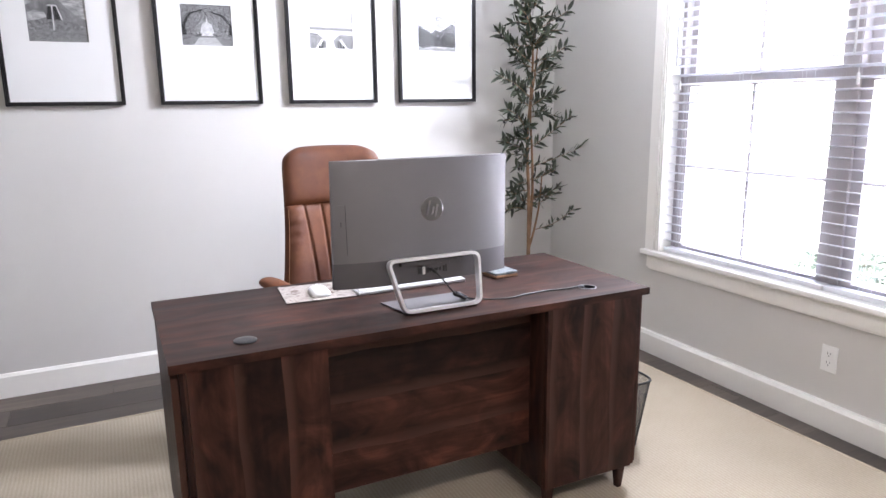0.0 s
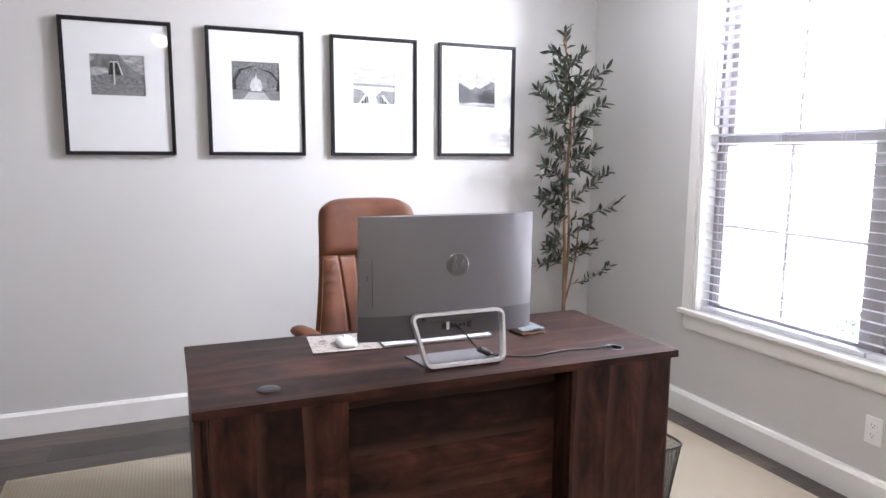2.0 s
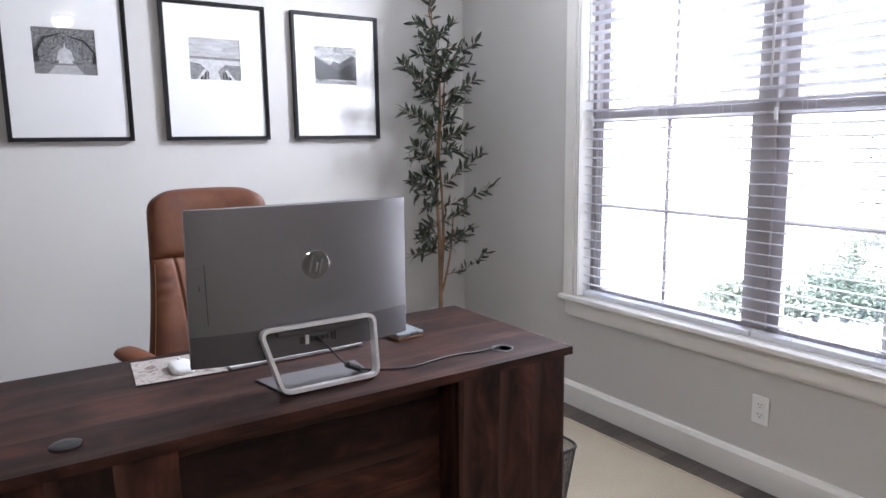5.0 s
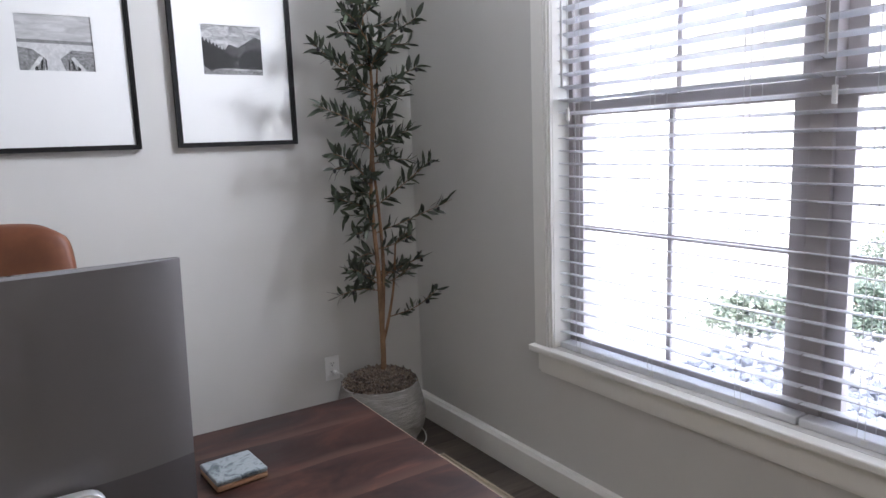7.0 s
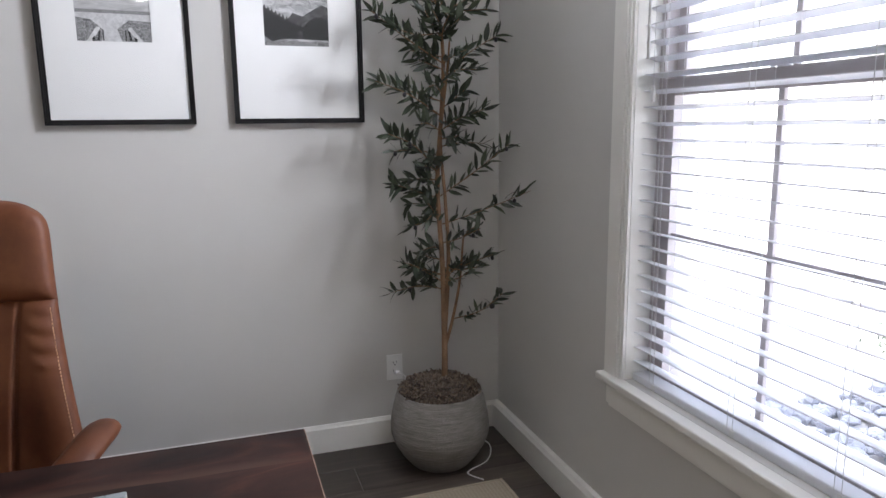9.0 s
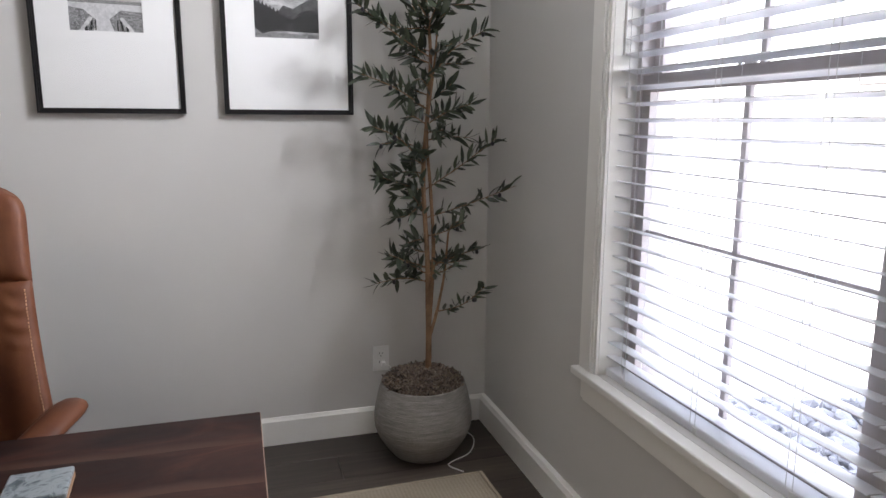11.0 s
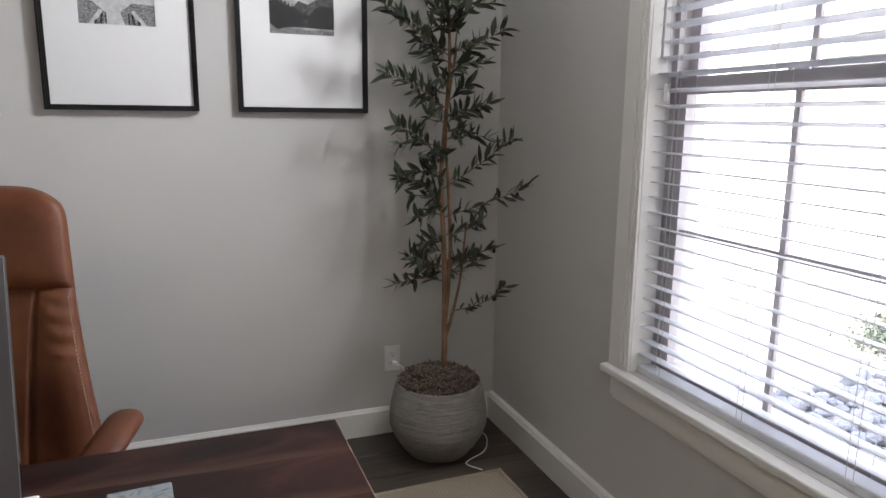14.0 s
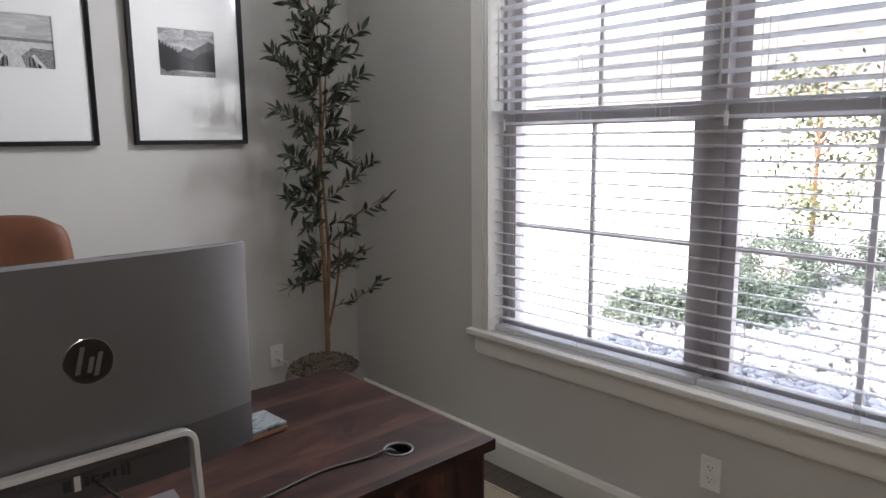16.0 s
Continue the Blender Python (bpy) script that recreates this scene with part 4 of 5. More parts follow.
tube("cord", [(0.828, 1.505, 0.771), (0.865, 1.495, 0.764), (0.92, 1.470, 0.763), (0.97, 1.458, 0.763), (1.04, 1.468, 0.763), (1.11, 1.474, 0.763), (1.19, 1.461, 0.763), (1.236, 1.456, 0.767), (1.253, 1.454, 0.764), (1.263, 1.452, 0.752), (1.267, 1.452, 0.741)], 0.0026, BLACK, power, rings=60)

# ---- keyboard, mouse, pad, coaster ----
keyboard = thing("keyboard", (0.745, 1.77, DT), "slim white keyboard behind the computer", "keyboard")
box("case", (0.545, 1.718, DT + 0.0005), (0.942, 1.841, DT + 0.012), WHITE_PLASTIC, keyboard, 0.004, segments=3)
key_bm = bmesh.new()
brick(key_bm, (-0.0105, -0.0085, 0.0), (0.0105, 0.0085, 0.003))
key_me = bpy.data.meshes.new("key")
bmesh.ops.recalc_face_normals(key_bm, faces=key_bm.faces[:])
key_bm.to_mesh(key_me)
key_bm.free()
for r in range(5):
    for c in range(16):
        ob = hang("key", key_me, WHITE_PLASTIC, keyboard)
        ob.matrix_basis = pose(0.563 + 0.0242 * c, 1.735 + 0.0215 * r, DT + 0.0118)

pad = thing("mouse_pad", (0.43, 1.845, DT), "marbled white and brown mouse pad on the desk", "mouse pad")
PAD_TURN = Matrix.Translation((0.004, -0.016, 0)) @ about((0.43, 1.845, DT), -5)
box("pad_base", (0.316, 1.742, DT + 0.0004), (0.546, 1.950, DT + 0.0022), BLACK, pad, 0.0006, turn=PAD_TURN)
box("pad_cloth", (0.3165, 1.7425, DT + 0.0024), (0.5455, 1.9495, DT + 0.0040), MARBLE_PAD, pad, 0.0007, turn=PAD_TURN)

mouse = thing("computer_mouse", (0.436, 1.80, DT + 0.004), "white wireless mouse on the marbled pad", "mouse")
bm = bmesh.new()
bmesh.ops.create_uvsphere(bm, u_segments=28, v_segments=16, radius=1.0)
for q in bm.verts:
    x, y, z = q.co
    px, py = math.copysign(abs(x) ** 0.55, x), math.copysign(abs(y) ** 0.55, y)
    q.co = Vector((0.436 + 0.031 * px, 1.800 + 0.052 * py, DT + 0.0045 + (0.019 + 0.004 * y) * max(0, z) ** 0.6))
part("body", bm, WHITE_PLASTIC, mouse, smooth=True)
bm = bmesh.new()
bmesh.ops.create_cone(bm, cap_ends=True, segments=16, radius1=0.007, radius2=0.007, depth=0.005)
bm.transform(Matrix.Translation((0.436, 1.831, DT + 0.0235)) @ pose(0, 0, 0, 0, 90, 0))
part("scroll_wheel", bm, ALU, mouse, "grey scroll wheel", True)

coaster = thing("coaster", (1.108, 1.765, DT), "square marbled coaster with a pale wooden edge", "coaster")
C_TURN = Matrix.Translation((-0.019, -0.020, 0)) @ about((1.115, 1.765, DT), 4)
box("wooden_base", (1.066, 1.716, DT + 0.0004), (1.164, 1.814, DT + 0.0105), COASTER_EDGE, coaster, 0.004, turn=C_TURN, segments=3)
box("marbled_top", (1.0665, 1.7165, DT + 0.0107), (1.1635, 1.8135, DT + 0.0205), MARBLE_COASTER, coaster, 0.004, turn=C_TURN, segments=3)

# ---- waste basket ----
basket = thing("waste_basket", (1.605, 1.69, 0.012), "black wire mesh waste basket beside the desk", "waste basket")


def basket_ring(f, n=48):
    """The rounded-rectangle outline at height fraction f, going outward to the rim."""
    cx, cy, hx, hy, r = 1.605, 1.691, 0.066 + 0.034 * f, 0.098 + 0.038 * f, 0.035
    out = []
    for k in range(n):
        a = 2 * math.pi * (k + 0.5) / n
        c, s = math.cos(a), math.sin(a)
        e = 5.0
        d = (abs(c) ** e + abs(s) ** e) ** (-1 / e)
        out.append(Vector((cx + hx * d * c, cy + hy * d * s, 0.014 + 0.283 * f)))
    return out


bm = bmesh.new()
N, LEVELS = 150, 70
rings = [[bm.verts.new(p) for p in basket_ring(j / LEVELS, N)] for j in range(LEVELS + 1)]
for a, b in zip(rings, rings[1:]):
    for k in range(N):
        bm.faces.new((a[k], a[(k + 1) % N], b[(k + 1) % N], b[k]))
mesh_ob = part("mesh_side", bm, BLACK_WIRE, basket)
wire = mesh_ob.modifiers.new("wire", "WIREFRAME")
wire.thickness, wire.use_even_offset = 0.0016, False
for name, f, r in (("rim", 1.0, 0.0048), ("foot_ring", 0.0, 0.0035)):
    ringp = basket_ring(f, 48)
    bm = bmesh.new()
    add_tube(bm, ringp + ringp[:1], r, 8)
    part(name, bm, BLACK_WIRE, basket, smooth=True)
bm = bmesh.new()
lowv = [bm.verts.new(p) for p in basket_ring(0.0, 48)]
upv = [bm.verts.new(p + Vector((0, 0, 0.002))) for p in basket_ring(0.0, 48)]
bm.faces.new(lowv[::-1])
bm.faces.new(upv)
for k in range(48):
    bm.faces.new((lowv[k], lowv[(k + 1) % 48], upv[(k + 1) % 48], upv[k]))
part("bottom", bm, BLACK_WIRE, basket)

# ---- office chair ----
CX, CY = 0.709, 2.36
chair = thing("office_chair", (CX, CY, 0.012), "tan leather high-back office chair behind the desk", "office chair")


def half_width(z):
    """Half the width of the backrest at a height."""
    t = min(1, max(0, (z - 0.50) / (1.20 - 0.50)))
    return 0.292 - 0.080 * t - 0.016 * math.sin(math.pi * t)


def sheet_y(z):
    return 2.318 + 0.20 * (z - 0.45) / 0.75


def back_shape(u, v):
    z = 0.72 + 0.265 * v
    w = half_width(z)
    return (CX + w * u, sheet_y(z) + 0.045 * (1 - u * u) - 0.01, z)


SEAMS = [(-0.66, -0.40), (-0.30, -0.19), (0.0, 0.0), (0.30, 0.19), (0.66, 0.40)]


def flutes(u, v):
    t = (v + 1) / 2
    groove = 0.0
    for top_u, low_u in SEAMS:
        su = low_u + (top_u - low_u) * t ** 1.6
        groove += math.exp(-((u - su) / 0.022) ** 2)
    edge = max(0.0, (1 - abs(u) ** 6)) ** 0.5 * max(0.0, 1 - abs(v) ** 14) ** 0.5
    wrinkle = 0.0
    if abs(u) > 0.68 and v > 0.35:
        wrinkle = 0.003 * math.sin(38 * v + 6 * abs(u)) * min(1, (abs(u) - 0.68) * 8)
    bolster = 0.010 * math.exp(-((abs(u) - 0.8) / 0.2) ** 2)
    return edge * (0.042 + bolster - 0.009 * min(1, groove) + wrinkle)


def shell_back(u, v):
    return 0.034 * max(0.0, (1 - abs(u) ** 6)) ** 0.5 * max(0.0, 1 - abs(v) ** 10) ** 0.5


cushion("backrest", back_shape, flutes, shell_back, LEATHER, chair, "tan leather backrest with stitched upright flutes", 120, 70)


def head_shape(u, v):
    z = 1.085 + 0.118 * v
    w = half_width(z) + 0.001
    corner = max(0.0, v) ** 4
    squeeze = 1 - 0.16 * corner * abs(u) ** 1.5
    return (CX + w * u * squeeze, sheet_y(z) + 0.04 * (1 - u * u) - 0.012, z - 0.022 * corner * abs(u) ** 6 + 0.005 * (1 - u * u) * max(0, v))


def head_front(u, v):
    return 0.056 * max(0.0, 1 - abs(u) ** 5) ** 0.5 * max(0.0, 1 - abs(v) ** 5) ** 0.5


cushion("headrest", head_shape, head_front, shell_back, LEATHER, chair, "padded tan leather headrest", 70, 50)

# seam stitching down both edges of the back
for side in (-1, 1):
    bm = bmesh.new()
    for k in range(56):
        v = -0.9 + 1.78 * k / 55
        u = side * 0.94
        x, y, z = back_shape(u, v)
        c = Vector((x, y - flutes(u, v) + 0.0006, z))
        brick(bm, c - Vector((0.001, 0.0015, 0.003)), c + Vector((0.001, 0.0015, 0.003)))
    part("stitching", bm, STITCH, chair, "pale contrast stitching")

for side in (-1, 1):
    # paddle-shaped pad that flares outward to its tip
    bm = bmesh.new()
    nu, nv = 24, 12
    loops = []
    for i in range(nu + 1):
        t = i / nu
        px = CX + side * (0.262 + (0.078 if side > 0 else 0.100) * t ** 0.8)
        py = 2.05 + 0.225 * t
        pz = 0.682 + 0.030 * math.sin(t * math.pi / 2)
        end = max(0.03, 1 - abs(2 * t - 1) ** 6) ** 0.5
        wide, thick = 0.043 * end, 0.020 * end
        loops.append([bm.verts.new((px + side * 0.9 * wide * math.cos(2 * math.pi * k / nv), py - 0.4 * wide * math.cos(2 * math.pi * k / nv), pz + thick * math.sin(2 * math.pi * k / nv))) for k in range(nv)])
    for a, b in zip(loops, loops[1:]):
        for k in range(nv):
            bm.faces.new((a[k], a[(k + 1) % nv], b[(k + 1) % nv], b[k]))
    bm.faces.new(loops[0][::-1])
    bm.faces.new(loops[-1])
    arm = part("armrest", bm, LEATHER, chair, "tan leather armrest pad", True)
    tube("arm_post", [(CX + side * 0.32, 2.13, 0.685), (CX + side * 0.33, 2.14, 0.58), (CX + side * 0.31, 2.17, 0.46), (CX + side * 0.22, 2.19, 0.425)], 0.014, BLACK, arm, rings=20)


def seat_shape(u, v):
    return (CX + 0.255 * u, 2.20 + 0.24 * v, 0.46 + 0.01 * u * u)


bm = bmesh.new()
for sgn in (1, -1):
    rows = []
    for j in range(25):
        row = []
        for i in range(25):
            u, v = 2 * i / 24 - 1, 2 * j / 24 - 1
            x, y, z = seat_shape(u, v)
            e = max(0, 1 - abs(u) ** 6) ** 0.5 * max(0, 1 - abs(v) ** 6) ** 0.5
            row.append(bm.verts.new((x, y, z + sgn * 0.045 * e)))
        rows.append(row)
    for j in range(24):
        for i in range(24):
            bm.faces.new((rows[j][i], rows[j][i + 1], rows[j + 1][i + 1], rows[j + 1][i]))
bmesh.ops.remove_doubles(bm, verts=bm.verts[:], dist=0.0004)
part("seat", bm, LEATHER, chair, smooth=True)
lathe("gas_column", [(0.03, 0.10), (0.03, 0.27), (0.022, 0.28), (0.022, 0.41)], (CX, 2.24), BLACK, chair, sides=20)
for k in range(5):
    a = 2 * math.pi * k / 5 + 0.3
    d = Vector((math.cos(a), math.sin(a), 0))
    c = Vector((CX, 2.24, 0))
    leg = tube("base_leg", [c + d * 0.02 + Vector((0, 0, 0.12)), c + d * 0.16 + Vector((0, 0, 0.105)), c + d * 0.29 + Vector((0, 0, 0.082))], 0.022, BLACK, chair, tip=0.013, rings=8)
    bm = bmesh.new()
    bmesh.ops.create_cone(bm, cap_ends=True, segments=20, radius1=0.028, radius2=0.028, depth=0.03)
    bm.transform(Matrix.Translation(c + d * 0.285 + Vector((0, 0, 0.040))) @ pose(0, 0, 0, 0, 90, 0) @ pose(0, 0, 0, 0, 0, 0))
    part("caster", bm, BLACK, leg, "", False)

# ---- potted olive tree ----
PX, PY = 2.126, 3.158
pot = thing("plant_pot", (PX, PY, 0.0), "round grey ribbed clay planter on the wood floor", "plant pot")
profile = [(0.10, 0.0005), (0.125, 0.004)]
prng = random.Random(4)
for k in range(60):
    f = (k + 1) / 60
    r = 0.128 + 0.075 * math.sin(min(1, f / 0.5) * math.pi / 2) if f < 0.5 else 0.203 - 0.029 * ((f - 0.5) / 0.5) ** 1.6
    profile.append((r + prng.uniform(-0.0009, 0.0009), 0.006 + 0.302 * f))
profile += [(0.173, 0.312), (0.167, 0.312), (0.163, 0.306), (0.160, 0.24)]
bm_profile = profile + [(0.148, 0.20)]
lathe("vessel", bm_profile, (PX, PY), POT, pot, sides=72)
lathe("filling", [(0.157, 0.205), (0.158, 0.282), (0.10, 0.308), (0.04, 0.326), (0.005, 0.33)], (PX, PY), SOIL, pot, "dark foam filling")

moss = bmesh.new()
mr = random.Random(8)
for k in range(1900):
    a, r = mr.uniform(0, 2 * math.pi), 0.156 * math.sqrt(mr.random())
    c = Vector((PX + r * math.cos(a), PY + r * math.sin(a), 0.298 + 0.048 * (1 - (r / 0.157) ** 2) + mr.uniform(-0.010, 0.022)))
    b = mr.uniform(0, 2 * math.pi)
    size, lift = mr.uniform(0.007, 0.019), mr.uniform(-0.008, 0.010)
    pts = [c + Vector((size * math.cos(b + q), size * math.sin(b + q), 0.005 * math.sin(3 * q) + lift * q / 2.6)) for q in (0, 0.8, 1.7, 2.6)]
    add_tube(moss, pts, mr.uniform(0.0016, 0.0042), 4)
moss_ob = part("moss", moss, MOSS, None, "shredded brown dried moss filling the planter top")
tagged(moss_ob, category="moss", kind="stuff")

tree = thing("olive_tree", (PX + 0.01, PY, 0.30), "tall slender artificial olive tree with dark narrow leaves", "artificial tree")
stem_a = [(2.146, 3.155, 0.30), (2.148, 3.15, 0.45), (2.146, 3.148, 0.60), (2.141, 3.146, 0.84), (2.124, 3.142, 1.15), (2.142, 3.138, 1.42), (2.150, 3.134, 1.63), (2.128, 3.128, 1.82), (2.098, 3.12, 1.98), (2.068, 3.11, 2.06)]
stem_b = [(2.152, 3.148, 0.50), (2.176, 3.135, 0.60), (2.205, 3.128, 0.75), (2.222, 3.126, 0.93)]
stem_c = [(2.150, 3.150, 0.55), (2.165, 3.14, 0.85), (2.150, 3.13, 1.10), (2.135, 3.128, 1.32), (2.160, 3.124, 1.55), (2.175, 3.12, 1.72)]
tube("trunk", stem_a, 0.0135, BARK, tree, "", 10, 0.003, 60)
tube("side_stem", stem_b, 0.008, BARK, tree, "", 8, 0.004, 20)
tube("twisted_stem", stem_c, 0.0095, BARK, tree, "", 8, 0.003, 40)


def leaf_mesh(seed):
    rng = random.Random(seed)
    bm = bmesh.new()
    n = 6
    length, width, curl = 1.0, 0.118 + 0.04 * rng.random(), rng.uniform(-0.45, 0.35)
    mids, lefts, rights = [], [], []
    for i in range(n + 1):
        t = i / n
        w = width * math.sin(math.pi * min(1, t * 0.93 + 0.07)) ** 0.8 * (1.0 if t < 0.6 else 1.0)
        if i in (0, n):
            w = 0.008
        z = curl * t * t
        mids.append(bm.verts.new((t, 0, z)))
        lefts.append(bm.verts.new((t, w, z + 0.25 * w)))
        rights.append(bm.verts.new((t, -w, z + 0.25 * w)))
    for i in range(n):
        bm.faces.new((mids[i], mids[i + 1], lefts[i + 1], lefts[i]))
        bm.faces.new((rights[i], rights[i + 1], mids[i + 1], mids[i]))
    return bm


leaf_bms = [leaf_mesh(k) for k in range(5)]
leaf_meshes = []
for b in leaf_bms:
    me = bpy.data.meshes.new("leaf")
    b.to_mesh(me)
    me.materials.append(LEAF)
    me.polygons.foreach_set("use_smooth", [True] * len(me.polygons))
    leaf_meshes.append(me)
olive_bm = bmesh.new()
bmesh.ops.create_uvsphere(olive_bm, u_segments=10, v_segments=8, radius=0.0075)
olive_bm.transform(Matrix.Diagonal((1, 1, 1.25, 1)))
olive_me = bpy.data.meshes.new("olive")
olive_bm.to_mesh(olive_me)
olive_bm.free()
olive_me.polygons.foreach_set("use_smooth", [True] * len(olive_me.polygons))
trng = random.Random(21)
leaf_count = [0]
rest = bmesh.new()


def stem_at(z):
    best = min(smooth_line(stem_a, 80), key=lambda p: abs(p.z - z))
    return best


def leaf_pose(p, way, size, rng):
    out = way.normalized()
    side = out.cross(Vector((0, 0, 1)))
    side = side.normalized() if side.length > 0.01 else Vector((1, 0, 0))
    up = side.cross(out)
    return Matrix.Translation(p) @ Matrix((out, side, up)).transposed().to_4x4() @ pose(0, 0, 0, rng.uniform(-70, 70), 0, 0) @ Matrix.Diagonal((size, size, size, 1))


def branch(start, tip, leaves, arch=0.03, fruits=1, spread=1.0):
    """A twig from the stem to its tip with paired narrow leaves and a few olives."""
    start, tip = Vector(start), Vector(tip)
    mid = (start + tip) / 2 + Vector((trng.uniform(-0.01, 0.01), trng.uniform(-0.01, 0.01), arch * trng.uniform(-0.6, 1.0)))
    line = smooth_line([start, mid, tip], 14)
    bm = bmesh.new()
    add_tube(bm, line, 0.0028, 6, 0.0011)
    twig = part("branch", bm, BARK, tree, "", True)
    leaves = int(leaves * 1.25)
    flat = Vector((trng.gauss(0, 0.5), -1.0, trng.gauss(0, 0.6)))
    for k in range(leaves):
        t = 0.14 + 0.86 * (k + trng.random() * 0.4) / leaves
        s = min(13, int(t * 14))
        p = line[s].lerp(line[s + 1], t * 14 - s if t < 1 else 1)
        along = (line[s + 1] - line[s]).normalized()
        around = along.cross(flat).normalized() * (1 if k % 2 else -1) + Vector((trng.gauss(0, 0.55), trng.gauss(0, 0.6), trng.gauss(0, 0.5)))
        way = along * trng.uniform(0.5, 1.1) + around * trng.uniform(0.5, 0.95) * spread + Vector((0, 0, trng.uniform(-0.1, 0.35)))
        size = trng.uniform(0.043, 0.074)
        m = leaf_pose(p, way, size, trng)
        lim = m @ Vector((1, 0, 0.1))
        if lim.y > NORTH - 0.006 or lim.x > EAST - 0.006:
            continue
        pick = trng.randrange(5)
        if leaf_count[0] < 300 and k % 3 == 0:
            ob = hang("leaf", leaf_meshes[pick], None, twig)
            ob.matrix_basis = origin(tree) @ Matrix.Translation(-origin(tree).translation) @ m
            leaf_count[0] += 1
        else:
            verts = [rest.verts.new(m @ q.co) for q in leaf_bms[pick].verts]
            for f in leaf_bms[pick].faces:
                rest.faces.new([verts[q.index] for q in f.verts])
    for k in range(fruits):
        p = line[trng.randrange(7, 14)]
        ob = hang("olive", olive_me, OLIVE, twig, "small dark olive")
        ob.matrix_basis = Matrix.Translation(p + Vector((trng.uniform(-0.008, 0.008), -0.006, -0.010)))


for b in leaf_bms:
    b.verts.index_update()
# start height on the trunk, tip (x, y, z), number of leaves
MAIN = (
    (1.60, (1.862, 3.05, 1.765), 26), (1.56, (2.345, 3.08, 1.70), 20), (1.40, (1.872, 3.06, 1.53), 28), (1.36, (2.30, 3.10, 1.43), 24),
    (1.20, (1.905, 3.02, 1.345), 26), (1.10, (2.40, 3.08, 1.30), 26), (1.10, (1.93, 3.10, 1.165), 24), (1.00, (2.468, 3.03, 1.12), 20),
    (1.05, (1.985, 3.04, 1.01), 22), (0.76, (1.99, 3.06, 0.86), 18), (0.78, (2.33, 3.08, 0.87), 18), (0.74, (1.915, 3.08, 0.752), 22),
    (0.92, (2.25, 3.02, 0.985), 14), (1.78, (2.34, 3.06, 1.90), 20), (1.72, (1.93, 3.06, 1.72), 22), (1.82, (1.99, 3.04, 1.90), 20),
    (1.98, (2.068, 3.10, 2.10), 16), (1.90, (2.16, 3.02, 1.98), 16), (1.86, (2.02, 3.12, 1.98), 14),
)
for z, tip, leaves in MAIN:
    branch(stem_at(z), tip, leaves, 0.035, trng.choice((0, 1, 1, 2)))
branch((2.185, 3.13, 0.61), (2.296, 2.905, 0.755), 18, -0.03, 2)
branch((2.222, 3.126, 0.93), (2.26, 3.05, 0.99), 10, 0.01, 0)
for z in (0.75, 0.80, 0.86, 1.00, 1.06, 1.16, 1.22, 1.28, 1.34, 1.40, 1.46, 1.51, 1.56, 1.61, 1.66, 1.70, 1.74, 1.78, 1.82, 1.86, 1.90, 1.94, 1.20, 1.32, 1.44, 1.58, 1.69, 1.80, 0.76, 0.79, 0.83, 0.88, 1.10, 1.26, 1.38, 1.49, 1.63, 1.72, 1.84):
    a = trng.uniform(0.6 * math.pi, 2.2 * math.pi)
    r = trng.uniform(0.08, 0.18)
    p = stem_at(z)
    branch(p, (p.x + r * math.cos(a), min(3.33, p.y - 0.02 + 0.8 * r * math.sin(a)), z + trng.uniform(0.0, 0.10)), 12, 0.02, trng.choice((0, 0, 1)))
rest_ob = part("foliage", rest, LEAF, tree, "", True)
rest_ob["kind"] = "stuff"
for b in leaf_bms:
    b.free()

# ---- outside the window ----
GROUND = -0.55
bm = bmesh.new()
size = 900
v = [bm.verts.new(p) for p in ((-size, -size, GROUND), (size, -size, GROUND), (size, size, GROUND), (-size, size, GROUND))]
bm.faces.new(v)
tagged(part("ground", bm, CONCRETE, None, "pale sunlit concrete paving reaching far off"), category="ground", kind="structure")
# unseen roof mass, added to throw the house shadow past the window
house = thing("roof", (0.1, 0.4, TOP + 0.12), "unseen grey gable roof, added to shade the ground outside", "roof", kind="structure")
bm = bmesh.new()
ends = []
for y in (SOUTH - 6.0, NORTH + 6.0):
    ends.append([bm.verts.new((x, y, z)) for x, z in ((-7.0, TOP + 0.125), (EAST + 0.25, TOP + 0.125), (EAST + 0.25, TOP + 0.2), (-2.0, TOP + 2.6), (-7.0, TOP + 0.2))])
n = 5
for k in range(n):
    bm.faces.new((ends[0][k], ends[0][(k + 1) % n], ends[1][(k + 1) % n], ends[1][k]))
bm.faces.new(ends[0][::-1])
bm.faces.new(ends[1])
part("shade_roof_body", bm, ROOFING, house)
foundation = box("foundation", (WEST - THICK, SOUTH - THICK, GROUND), (EAST + THICK, NORTH + THICK, -0.1205), STUCCO, None, 0, "pale stucco foundation under the room")
tagged(foundation, category="foundation", kind="structure")

# bed of landscape stones
srng = random.Random(3)
stones = bmesh.new()
template = bmesh.new()
bmesh.ops.create_icosphere(template, subdivisions=1, radius=1.0)
tv = [q.co.copy() for q in template.verts]
tf = [[q.index for q in f.verts] for f in template.faces]
template.free()
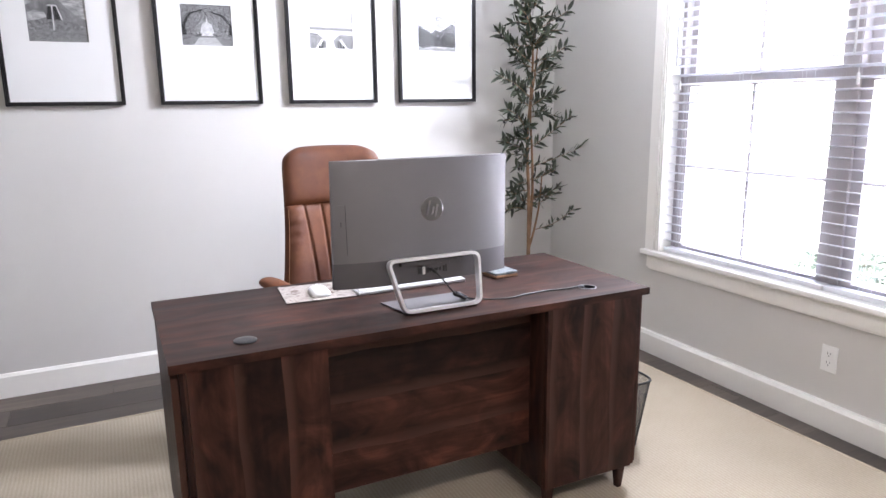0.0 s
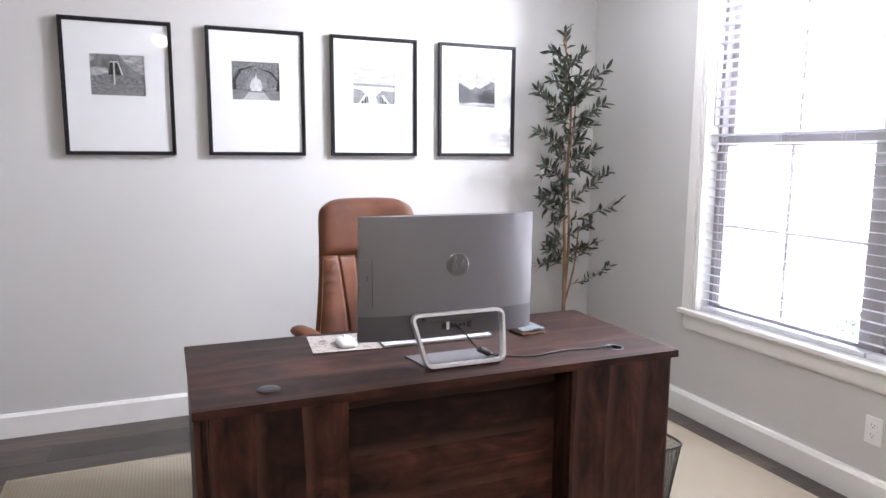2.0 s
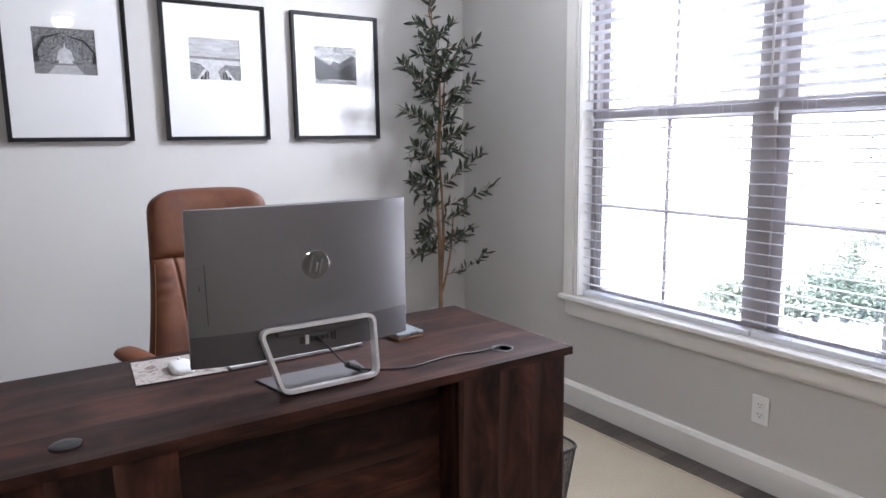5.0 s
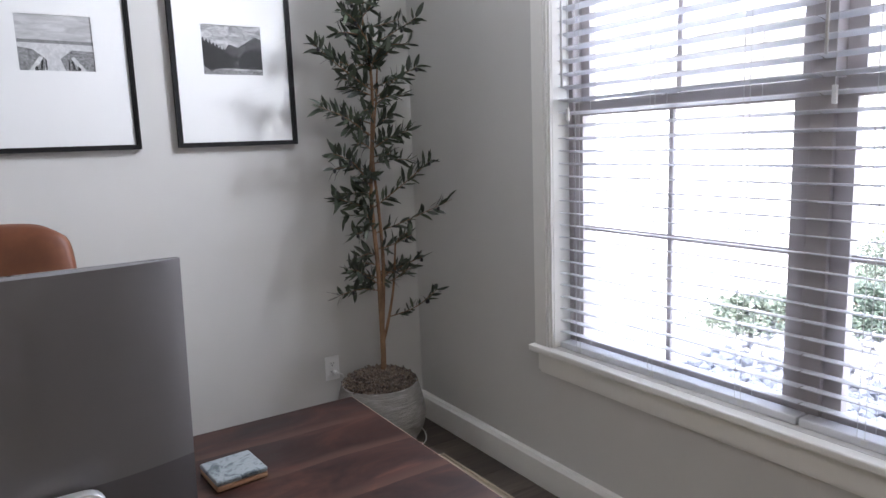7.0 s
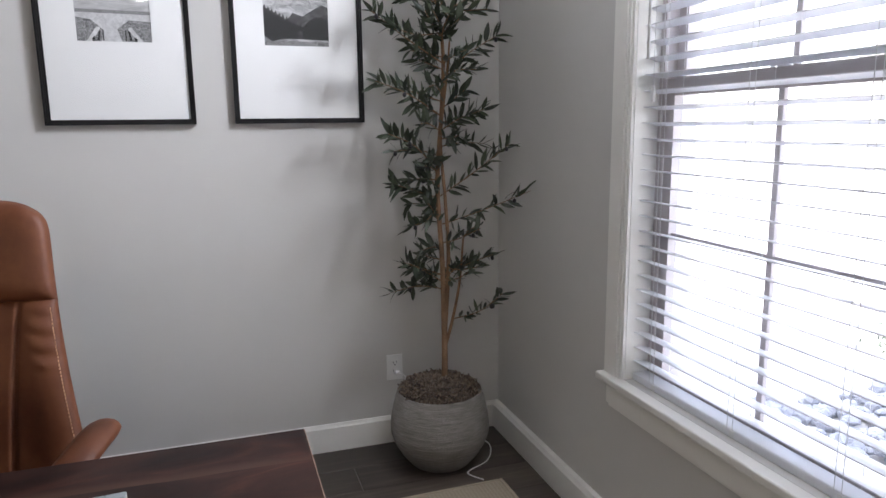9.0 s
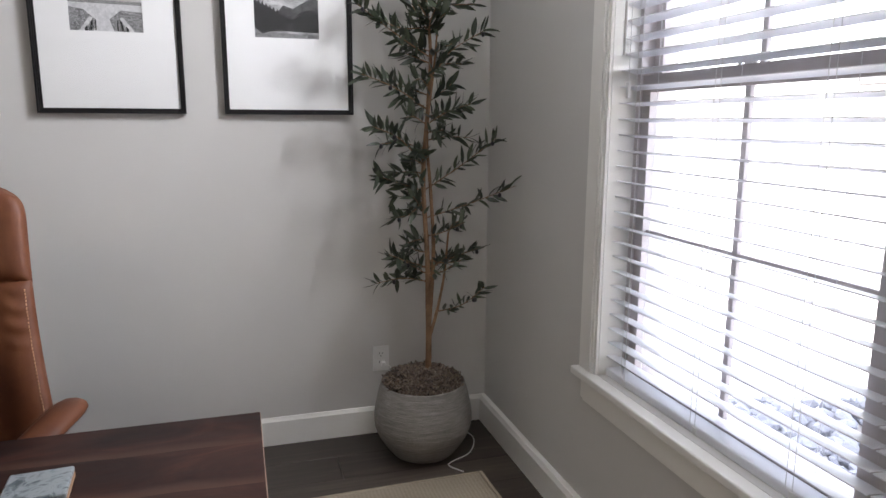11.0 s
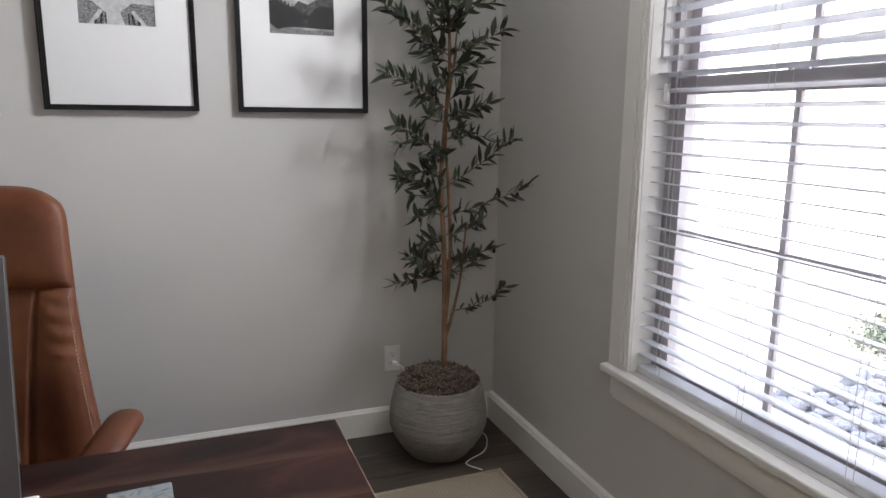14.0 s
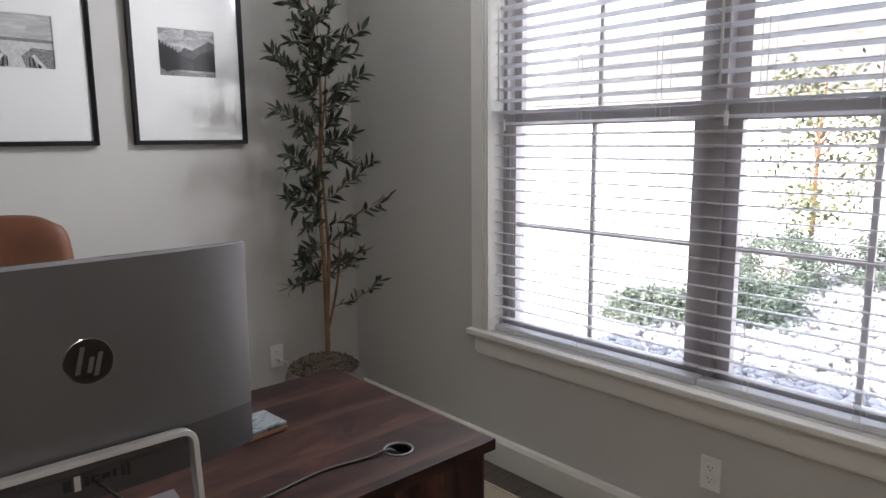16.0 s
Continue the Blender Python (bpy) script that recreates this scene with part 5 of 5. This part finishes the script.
for k in range(5200):
    x = 4.1 + 6.4 * srng.random() ** 1.3
    y = srng.uniform(-0.5, 4.6)
    if y > 4.35 - 0.10 * (x - 4) + 0.25 * math.sin(2.1 * x):
        continue
    r = srng.uniform(0.03, 0.075)
    sx, sy, sz = srng.uniform(0.8, 1.3), srng.uniform(0.8, 1.3), srng.uniform(0.5, 0.9)
    turn = pose(0, 0, 0, srng.uniform(-30, 30), srng.uniform(-30, 30), srng.uniform(0, 360)).to_3x3()
    c = Vector((x, y, GROUND + 0.012 + srng.uniform(0, 0.06)))
    vs = [stones.verts.new(c + turn @ Vector((q.x * sx * r, q.y * sy * r, q.z * sz * r)) * srng.uniform(0.85, 1.1)) for q in tv]
    for f in tf:
        stones.faces.new([vs[i] for i in f])
tagged(part("landscape_stones", stones, STONE, None, "bed of pale rounded landscape stones outside the window"), category="stones", kind="stuff")


def leafy(bm, centre, radii, count, size, rng, lumps):
    """Scatters small pointed leaves in lumps through an ellipsoid."""
    hubs = []
    for k in range(lumps):
        a, b = rng.uniform(0, 2 * math.pi), rng.uniform(-0.95, 1.0)
        s = math.sqrt(max(0, 1 - b * b)) * rng.uniform(0.5, 1.0)
        hubs.append(Vector((centre[0] + radii[0] * s * math.cos(a), centre[1] + radii[1] * s * math.sin(a), centre[2] + radii[2] * b * rng.uniform(0.7, 1.05))))
    for k in range(count):
        h = rng.choice(hubs)
        p = h + Vector((rng.gauss(0, 0.17 * radii[0]), rng.gauss(0, 0.17 * radii[1]), rng.gauss(0, 0.15 * radii[2])))
        if p.z < GROUND + 0.02:
            continue
        d = Vector((rng.gauss(0, 1), rng.gauss(0, 1), rng.gauss(0, 0.7))).normalized()
        e = d.cross(Vector((rng.gauss(0, 1), rng.gauss(0, 1), rng.gauss(0, 1)))).normalized()
        s = size * rng.uniform(0.6, 1.3)
        q = [p - d * s, p + e * s * 0.4, p + d * s, p - e * s * 0.4]
        bm.faces.new([bm.verts.new(c) for c in q])
    return hubs


def shrub(x, y, r, h, seed):
    s = thing("shrub", (x, y, GROUND), "low green leafy shrub beside the stone bed", "shrub", "shrubs outside the window")
    rng = random.Random(seed)
    bm = bmesh.new()
    hubs = leafy(bm, (x, y, GROUND + 0.38 * h), (r, r, 0.50 * h), 6500, 0.030, rng, 60)
    part("crown", bm, BUSH_LEAF, s)
    bm = bmesh.new()
    for hub in hubs[:14]:
        add_tube(bm, [(x + rng.uniform(-0.04, 0.04), y + rng.uniform(-0.04, 0.04), GROUND), ((x + hub.x) / 2, (y + hub.y) / 2, (GROUND + hub.z) / 2 + 0.05), hub], 0.008, 5, 0.003)
    part("stems", bm, BARK, s)


shrub(6.9, 4.15, 0.60, 0.38, 1)
shrub(7.6, 3.55, 0.62, 0.48, 2)
shrub(9.4, 3.95, 0.7, 0.8, 3)
shrub(10.4, 2.9, 0.75, 0.8, 4)
shrub(8.8, 1.9, 0.55, 0.55, 5)

yard_tree = thing("yard_tree", (10.0, 3.85, GROUND), "slender yard tree with yellow-green leaves", "tree")
tube("trunk", [(10.0, 3.85, GROUND), (10.02, 3.82, 0.4), (9.95, 3.8, 1.2), (10.0, 3.76, 2.2)], 0.045, BARK, yard_tree, "", 8, 0.012, 20)
yr = random.Random(6)
bm = bmesh.new()
hubs = leafy(bm, (10.0, 3.75, 1.25), (0.85, 0.85, 1.15), 2200, 0.05, yr, 30)
part("crown", bm, TREE_LEAF, yard_tree)
bm = bmesh.new()
for hub in hubs[:16]:
    add_tube(bm, [(10.0, 3.82, max(0.2, hub.z - 0.5)), ((10.0 + hub.x) / 2, (3.82 + hub.y) / 2, hub.z - 0.15), hub], 0.012, 5, 0.004)
part("limbs", bm, BARK, yard_tree)

neighbour = thing("neighbour_house", (24.0, 9.0, GROUND), "pale stucco neighbouring house across the paving", "house")
box("house_wall", (21.0, 2.0, GROUND), (29.0, 18.0, 2.6), STUCCO, neighbour, 0)
bm = bmesh.new()
ends = []
for y in (1.5, 18.5):
    ends.append([bm.verts.new((x, y, z)) for x, z in ((20.5, 2.605), (29.5, 2.605), (25.0, 5.4))])
for k in range(3):
    bm.faces.new((ends[0][k], ends[0][(k + 1) % 3], ends[1][(k + 1) % 3], ends[1][k]))
bm.faces.new(ends[0][::-1])
bm.faces.new(ends[1])
part("house_roof", bm, ROOFING, neighbour)

# ---- floor planks, one by one ----
PLANK_W, PLANK_L = 0.184, 1.22
plank_bm = bmesh.new()
brick(plank_bm, (-PLANK_L / 2 + 0.0008, -PLANK_W / 2 + 0.0008, -0.006), (PLANK_L / 2 - 0.0008, PLANK_W / 2 - 0.0008, 0.0))
bmesh.ops.bevel(plank_bm, geom=[e for e in plank_bm.edges if all(q.co.z > -0.001 for q in e.verts)], offset=0.0015, segments=1, affect="EDGES")
bmesh.ops.recalc_face_normals(plank_bm, faces=plank_bm.faces[:])
plank_me = bpy.data.meshes.new("plank")
plank_bm.to_mesh(plank_me)
short_bm = {}
row, y = 0, NORTH - 0.004 - PLANK_W / 2
while y > SOUTH:
    x = WEST - 0.3 - (row * 0.43) % PLANK_L + PLANK_L / 2
    while x - PLANK_L / 2 < EAST:
        lo_x, hi_x = max(x - PLANK_L / 2, WEST + 0.002), min(x + PLANK_L / 2, EAST - 0.002)
        if hi_x - lo_x > 0.03:
            key = round(hi_x - lo_x, 3)
            if abs(key - PLANK_L) < 0.002:
                me = plank_me
            else:
                if key not in short_bm:
                    bm = bmesh.new()
                    brick(bm, (-key / 2 + 0.0008, -PLANK_W / 2 + 0.0008, -0.006), (key / 2 - 0.0008, PLANK_W / 2 - 0.0008, 0.0))
                    bmesh.ops.recalc_face_normals(bm, faces=bm.faces[:])
                    short_bm[key] = bpy.data.meshes.new("plank")
                    bm.to_mesh(short_bm[key])
                    bm.free()
                me = short_bm[key]
            ob = hang("plank", me, PLANK, floor)
            ob.matrix_basis = Matrix.Translation(((lo_x + hi_x) / 2, y, 0))
        x += PLANK_L
    y -= PLANK_W
    row += 1
plank_bm.free()
